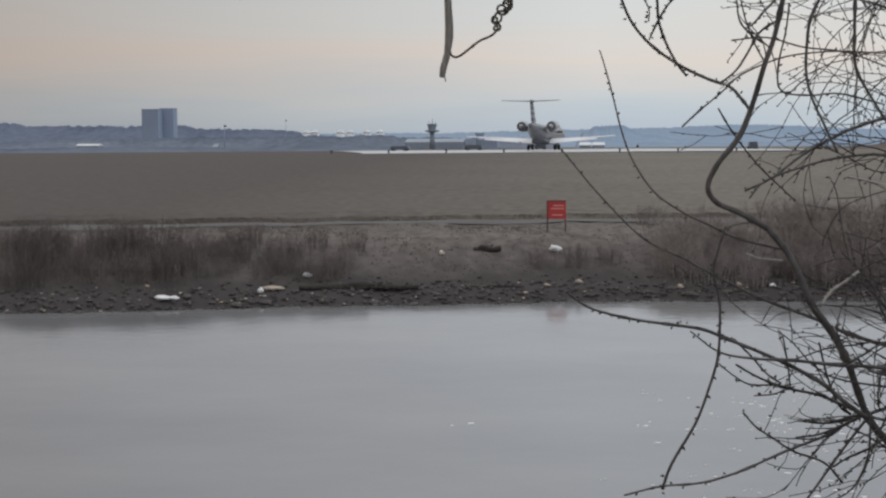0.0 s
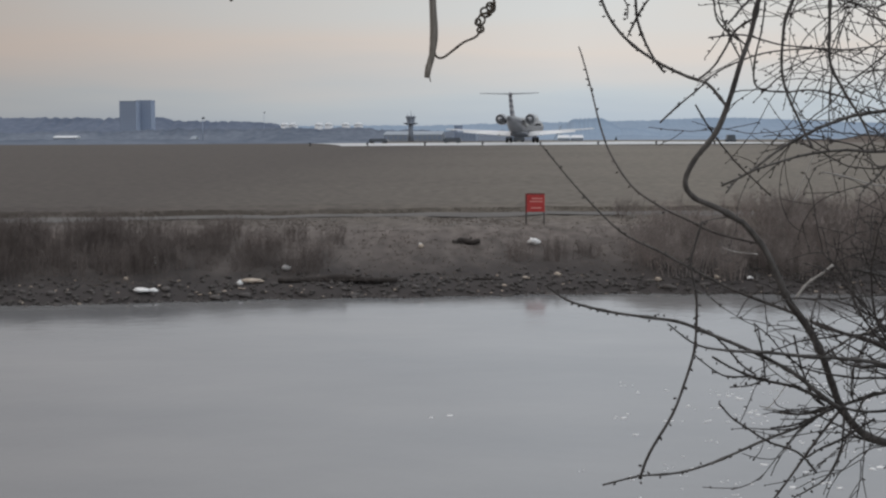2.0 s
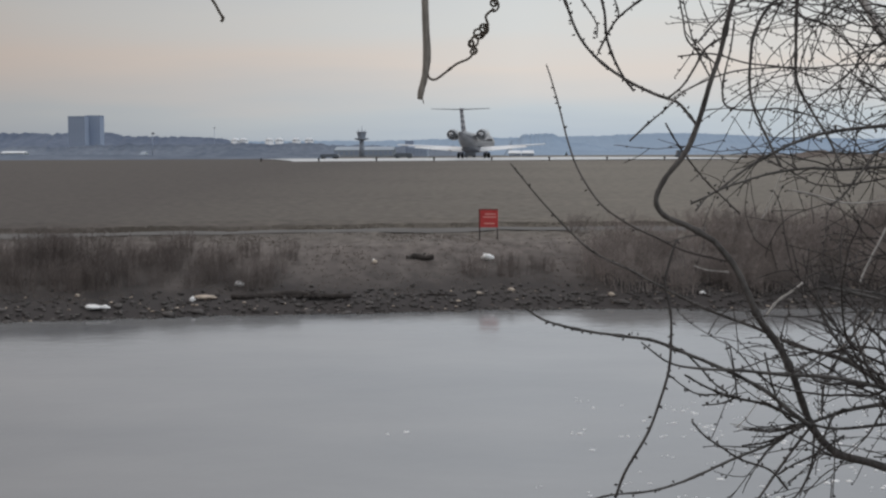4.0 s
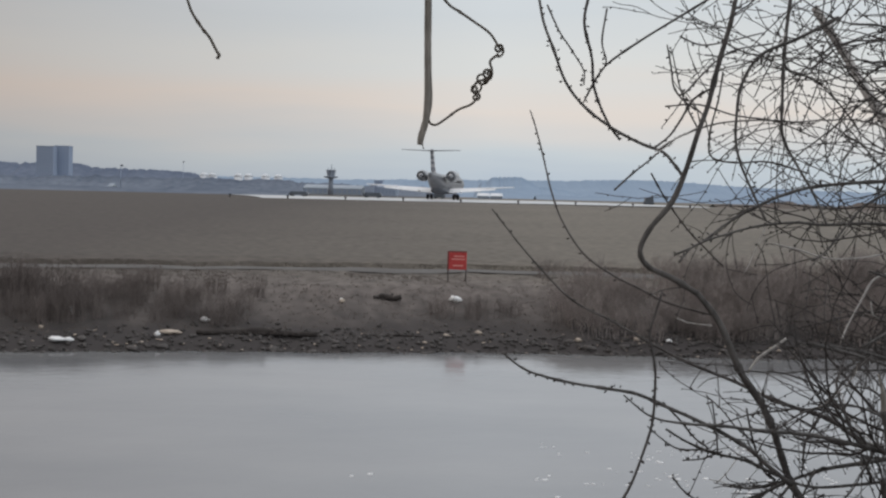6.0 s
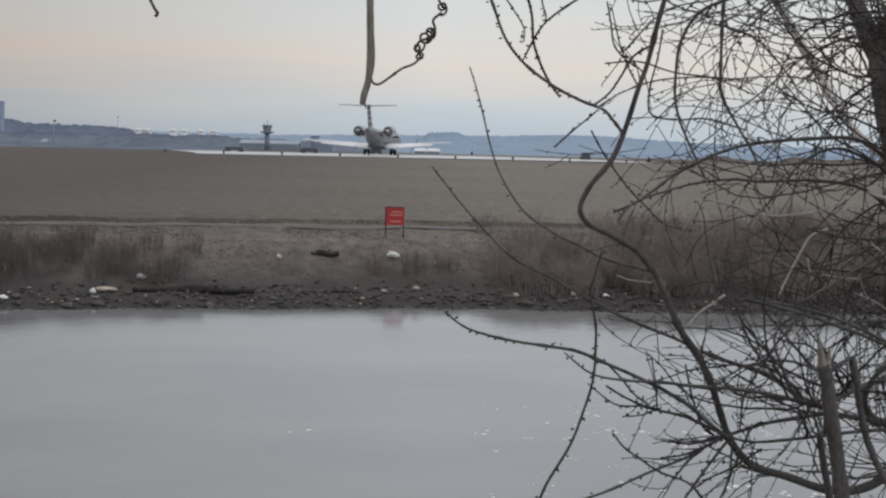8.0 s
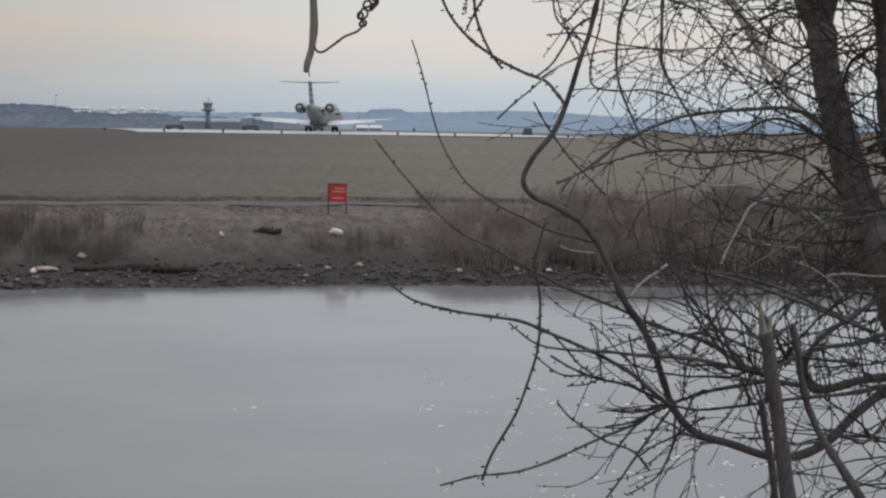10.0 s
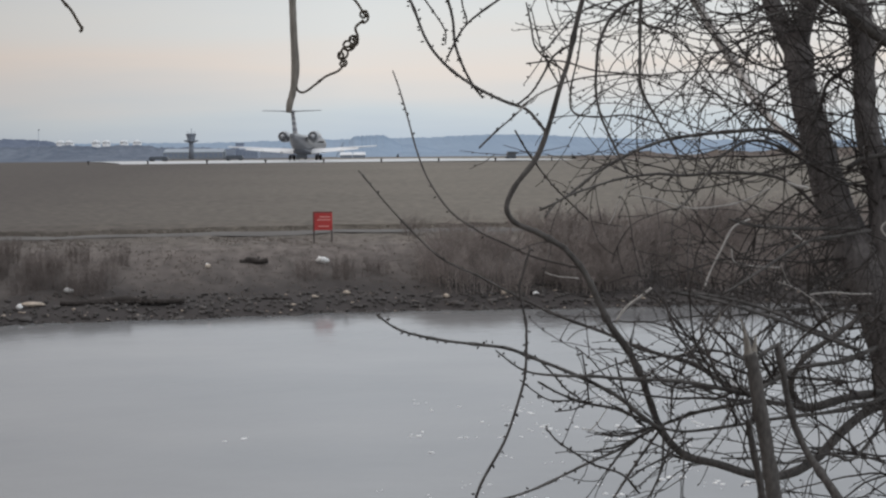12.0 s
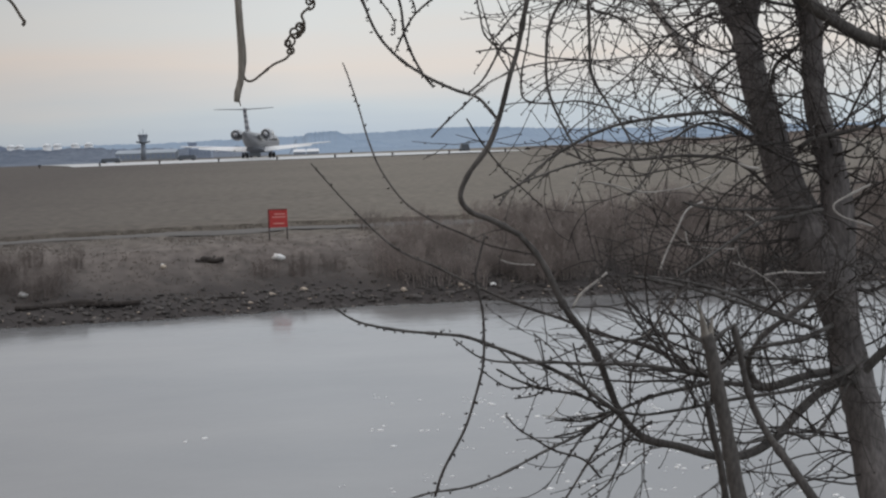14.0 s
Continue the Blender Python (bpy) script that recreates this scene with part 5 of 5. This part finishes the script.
limb(tree, "branch", [(2.94, 8.40, 6.18, 0.0105), (3.07, 8.27, 6.07, 0.0092), (3.18, 8.13, 6.08, 0.0079), (3.32, 8.00, 6.16, 0.0067)], twiggy=3.5)
limb(tree, "branch", [(2.89, 8.00, 4.42, 0.0111), (3.06, 7.93, 4.37, 0.0099), (3.19, 7.87, 4.42, 0.0087), (3.37, 7.80, 4.36, 0.0076)], twiggy=3.5)
limb(tree, "branch", [(3.12, 7.90, 4.18, 0.0099), (3.20, 7.87, 4.30, 0.0091), (3.33, 7.83, 4.42, 0.0083), (3.50, 7.80, 4.48, 0.0076)], twiggy=3.5)
limb(tree, "branch", [(1.60, 7.20, 4.57, 0.0070), (1.85, 7.30, 4.51, 0.0076), (2.13, 7.40, 4.42, 0.0082), (2.42, 7.50, 4.31, 0.0089), (2.63, 7.60, 4.23, 0.0095)])
limb(tree, "branch", [(1.87, 7.30, 4.55, 0.0061), (2.12, 7.47, 4.66, 0.0073), (2.38, 7.65, 4.77, 0.0085), (2.62, 7.83, 4.79, 0.0098), (2.84, 8.00, 4.81, 0.0111)])
limb(tree, "branch", [(2.00, 7.70, 4.89, 0.0064), (2.16, 7.80, 4.85, 0.0076), (2.37, 7.90, 4.83, 0.0088), (2.62, 8.00, 4.82, 0.0100), (2.81, 8.10, 4.82, 0.0113)])
limb(tree, "twig", [(1.53, 7.20, 3.91, 0.0078), (1.45, 7.14, 3.83, 0.0071), (1.36, 7.08, 3.73, 0.0064), (1.26, 7.02, 3.61, 0.0057), (1.16, 6.96, 3.50, 0.0050), (1.10, 6.90, 3.45, 0.0043)], M_TWIG, 6)
limb(tree, "twig", [(1.69, 7.20, 3.87, 0.0067), (1.53, 7.13, 3.79, 0.0059), (1.43, 7.07, 3.76, 0.0051), (1.35, 7.00, 3.73, 0.0044)], M_TWIG, 6)
limb(tree, "twig", [(1.55, 7.20, 3.91, 0.0056), (1.53, 7.15, 3.75, 0.0051), (1.46, 7.10, 3.62, 0.0047), (1.37, 7.05, 3.57, 0.0042), (1.29, 7.00, 3.54, 0.0038)], M_TWIG, 6)
limb(tree, "twig", [(0.80, 6.70, 4.24, 0.0031), (0.87, 6.75, 4.18, 0.0034), (0.95, 6.80, 4.13, 0.0037), (1.06, 6.85, 4.12, 0.0040), (1.15, 6.90, 4.10, 0.0043)], M_TWIG, 6)
limb(tree, "twig", [(0.88, 6.70, 4.23, 0.0042), (0.99, 6.80, 4.16, 0.0050), (1.12, 6.90, 4.10, 0.0059), (1.29, 7.00, 4.05, 0.0068), (1.45, 7.10, 3.97, 0.0077)], M_TWIG, 6)
limb(tree, "twig", [(1.09, 6.80, 4.35, 0.0032), (1.12, 6.85, 4.22, 0.0037), (1.14, 6.90, 4.10, 0.0043)], M_TWIG, 6)
limb(tree, "twig", [(0.97, 6.80, 4.08, 0.0032), (1.06, 6.85, 4.08, 0.0037), (1.14, 6.90, 4.10, 0.0043)], M_TWIG, 6)
limb(tree, "twig", [(1.28, 7.00, 4.29, 0.0044), (1.32, 7.03, 4.14, 0.0051), (1.38, 7.07, 4.00, 0.0059), (1.44, 7.10, 3.95, 0.0066)], M_TWIG, 6)
limb(tree, "twig", [(1.22, 7.00, 3.94, 0.0044), (1.32, 7.03, 3.92, 0.0047), (1.42, 7.07, 3.94, 0.0051), (1.49, 7.10, 3.95, 0.0055)], M_TWIG, 6)
limb(tree, "twig", [(0.88, 6.80, 4.33, 0.0053), (0.96, 6.83, 4.25, 0.0050), (1.03, 6.87, 4.17, 0.0046), (1.10, 6.90, 4.12, 0.0043)], M_TWIG, 6)
limb(tree, "twig", [(1.18, 7.00, 3.86, 0.0044), (1.29, 7.03, 3.87, 0.0051), (1.41, 7.07, 3.91, 0.0059), (1.49, 7.10, 3.94, 0.0066)], M_TWIG, 6)
limb(tree, "twig", [(0.71, 7.50, 5.26, 0.0047), (0.80, 7.56, 5.34, 0.0045), (0.90, 7.61, 5.42, 0.0044), (0.99, 7.67, 5.50, 0.0043), (1.11, 7.73, 5.56, 0.0041), (1.27, 7.79, 5.61, 0.0040), (1.51, 7.84, 5.63, 0.0038), (1.73, 7.90, 5.62, 0.0037)], M_TWIG, 6)
limb(tree, "twig", [(0.88, 7.40, 5.46, 0.0046), (0.95, 7.38, 5.52, 0.0049), (1.00, 7.35, 5.60, 0.0051), (1.05, 7.33, 5.69, 0.0054), (1.14, 7.30, 5.75, 0.0057)], M_TWIG, 6)
limb(tree, "twig", [(0.93, 7.40, 5.95, 0.0040), (0.95, 7.38, 5.84, 0.0042), (0.96, 7.35, 5.75, 0.0043), (1.00, 7.33, 5.69, 0.0044), (1.06, 7.30, 5.64, 0.0045)], M_TWIG, 6)
limb(tree, "twig", [(0.93, 7.40, 5.66, 0.0046), (1.11, 7.53, 5.68, 0.0044), (1.30, 7.65, 5.64, 0.0042), (1.53, 7.78, 5.62, 0.0039), (1.76, 7.90, 5.55, 0.0037)], M_TWIG, 6)
limb(tree, "twig", [(0.99, 7.40, 5.99, 0.0046), (1.12, 7.57, 5.97, 0.0043), (1.28, 7.73, 6.01, 0.0040), (1.47, 7.90, 6.07, 0.0037)], M_TWIG, 6)
limb(tree, "twig", [(1.01, 7.30, 5.72, 0.0051), (1.10, 7.45, 5.81, 0.0048), (1.20, 7.60, 5.90, 0.0044), (1.32, 7.75, 5.97, 0.0041), (1.53, 7.90, 6.02, 0.0037)], M_TWIG, 6)
# a limb of the tree overhead, from which dry vines hang
limb(tree, "branch", [(2.87, 8.45, 6.16, 0.06), (2.2, 6.8, 6.55, 0.05), (1.2, 5.0, 6.5, 0.042), (0.4, 3.8, 6.0, 0.035), (-0.12, 3.4, 5.80, 0.028), (-0.6, 3.4, 5.80, 0.022), (-0.9, 3.42, 5.85, 0.016)], twiggy=0)
OVERHEAD = LIMB_PATHS[-1][1]
vine = thing("hanging_vine", "dry broken vine with a curly tendril hanging overhead", "vine")
limb(vine, "stem", [(-0.119, 3.400, 5.751, 0.0081), (-0.116, 3.400, 5.620, 0.0081), (-0.115, 3.400, 5.549, 0.0081), (-0.113, 3.400, 5.477, 0.0081), (-0.111, 3.400, 5.415, 0.0093), (-0.116, 3.400, 5.369, 0.0075), (-0.124, 3.400, 5.339, 0.0075), (-0.127, 3.400, 5.319, 0.0062)], M_VINE, 10, 0, False)
limb(vine, "tendril", [(-0.113, 3.400, 5.393, 0.0028), (-0.108, 3.400, 5.369, 0.0028), (-0.093, 3.400, 5.363, 0.0028), (-0.069, 3.400, 5.379, 0.0028), (-0.045, 3.400, 5.397, 0.0028), (-0.018, 3.400, 5.409, 0.0028), (-0.006, 3.400, 5.426, 0.0028), (-0.016, 3.400, 5.439, 0.0028), (-0.006, 3.400, 5.458, 0.0028), (0.013, 3.400, 5.463, 0.0028), (0.024, 3.400, 5.483, 0.0028), (0.020, 3.400, 5.502, 0.0028), (0.038, 3.400, 5.518, 0.0028)], M_TENDRIL, 6, 0)
limb(vine, "tendril", [(0.041, 3.400, 5.528, 0.0028), (0.019, 3.400, 5.561, 0.0029), (-0.015, 3.400, 5.585, 0.0029), (-0.047, 3.400, 5.606, 0.0030), (-0.075, 3.400, 5.625, 0.0030), (-0.102, 3.400, 5.668, 0.0031)], M_TENDRIL, 6, 0)
limb(vine, "tendril", [(-0.123, 3.400, 5.328, 0.0010), (-0.121, 3.400, 5.320, 0.0009), (-0.119, 3.400, 5.310, 0.0007)], M_TENDRIL, 6, 0)
hook = thing("hanging_vine", "thin dry hooked vine end hanging overhead", "vine")
limb(hook, "stem", [(-0.656, 3.400, 5.748, 0.0031), (-0.634, 3.400, 5.617, 0.0032), (-0.605, 3.400, 5.563, 0.0033), (-0.586, 3.400, 5.540, 0.0034), (-0.571, 3.400, 5.513, 0.0035), (-0.564, 3.400, 5.501, 0.0036), (-0.569, 3.400, 5.494, 0.0037)], M_TENDRIL, 6, 0)


def coil(centre, size, turns, radius, seed):
    """A curled knot of tendril."""
    r = random.Random(seed)
    s = Shape()
    ph, rows = r.uniform(0, 6), []
    for u in np.linspace(0, 1, 14 * turns):
        a = ph + u * turns * 6.283
        k = size * (0.75 + 0.35 * math.sin(a * 0.37 + seed))
        rows.append((centre[0] + k * math.cos(a) + size * 0.8 * (u - 0.5), centre[1] + k * 0.4 * math.sin(a * 1.3), centre[2] + k * math.sin(a) + size * 1.1 * (u - 0.5), radius))
    s.tube(rows, 6)
    part("tendril", s, M_TENDRIL, vine, "tightly curled tendril")

coil((-0.011, 3.400, 5.442), 0.0099, 2, 0.0026, 3)
coil((0.004, 3.400, 5.462), 0.0112, 2, 0.0026, 4)
coil((0.017, 3.400, 5.475), 0.0099, 2, 0.0026, 5)
coil((0.040, 3.400, 5.530), 0.0112, 2, 0.0026, 6)
coil((-0.006, 3.400, 5.425), 0.0062, 1, 0.0026, 7)



def tangle():
    """Fine shoots all over the limbs: each shoot with its side shoots is a part."""
    r = random.Random(99)
    count, rest = 0, Shape()
    for name, path, twiggy in LIMB_PATHS:
        if not twiggy:
            continue
        length = np.linalg.norm(np.diff(path[:, :3], axis=0), axis=1).sum()
        dens = {"trunk": 12.0, "stem": 17.0, "branch": 5.6, "snag": 4.0}.get(name, 0)
        for i in range(int(length * dens * twiggy + r.random())):
            k = r.randrange(2, len(path) - 1)
            p, t = path[k, :3], path[k, :3] - path[k - 1, :3]
            t = t / (np.linalg.norm(t) + 1e-9)
            if p[0] < (0.14 if name == "branch" and twiggy > 1 else 0.17) * p[1]:
                continue
            if name in ("trunk", "stem"):
                way = np.array([r.choice((-1, -1, 1)) * r.uniform(0.6, 1.0), r.gauss(-0.1, 0.4), r.gauss(0.12, 0.26)])
                ln, rad = r.uniform(0.5, 1.5), r.uniform(0.0046, 0.0076)
            else:
                way = t * 0.9 + np.array([r.gauss(-0.2, 0.7), r.gauss(0, 0.4), r.gauss(0.1, 0.8)])
                big = min(1.0, path[k, 3] / 0.012)
                ln, rad = r.uniform(0.12, 0.30 + (0.55 * big if p[0] > 0.22 * p[1] else 0.05)), min(path[k, 3] * 0.7, r.uniform(0.0032, 0.0052))
            count += 1
            shoot = Shape() if count <= 300 else rest
            twig(shoot, p, way, ln, rad, r, r.choice((-0.03, -0.012, 0.0, 0.01)))
            if count <= 300:
                # some short shoots are coloured pale to show skylight on the twigs
                skylit = count % 9 == 5 and ln < 0.42
                part("twig", shoot, M_PALE if skylit else M_TWIG, tree, "twig coloured pale as if lit by the sky" if skylit else "")
    # long budding shoots fan out from the fork towards the water, and others hang from the limb overhead
    paths = [p for name, p, _ in LIMB_PATHS if name in ("trunk", "stem")][0:3:2]
    for i in range(26):
        path = paths[r.randrange(2)]
        rows = path[(path[:, 2] > 4.6) & (path[:, 2] < 6.3)]
        p = rows[r.randrange(len(rows)), :3]
        way = (-1.0, r.gauss(-0.15, 0.3), r.gauss(0.22 if p[2] < 5.6 else -0.1, 0.26))
        twig(rest, p, way, r.uniform(0.9, 1.9), r.uniform(0.0045, 0.0078), r, r.choice((-0.02, -0.008, 0.0, 0.008)))
    for i in range(28):
        path = paths[r.randrange(2)]
        rows = path[(path[:, 2] > 4.5) & (path[:, 2] < 5.2)]
        p = rows[r.randrange(len(rows)), :3]
        twig(rest, p, (r.gauss(-0.3, 0.8), r.gauss(-0.3, 0.4), r.gauss(0.2, 0.6)), r.uniform(0.3, 0.9), r.uniform(0.005, 0.0085), r, r.choice((-0.02, 0.0, 0.02)))
    for i in range(26):
        p = OVERHEAD[r.randrange(2, 12), :3]
        twig(rest, p, (r.gauss(-0.3, 0.3), r.gauss(0.1, 0.3), -1.0), r.uniform(0.4, 1.1), r.uniform(0.0035, 0.006), r, 0.012)
    low = [p for name, p, _ in LIMB_PATHS if name == "branch" and 1.9 < p[0, 0] < 3.0 and p[0, 2] < 4.3]
    for i in range(22):
        path = low[r.randrange(len(low))]
        rows = path[path[:, 0] > 1.7]
        p = rows[r.randrange(len(rows)), :3]
        twig(rest, p, (r.gauss(-0.6, 0.6), r.gauss(-0.1, 0.3), r.gauss(0.5, 0.5)), r.uniform(0.4, 0.95), r.uniform(0.0055, 0.0095), r, r.choice((-0.03, -0.01, 0.01)))
    if rest.v:
        part("twig_tangle", rest, M_TWIG, tree, "thin dark budding twigs", kind="stuff")


tangle()
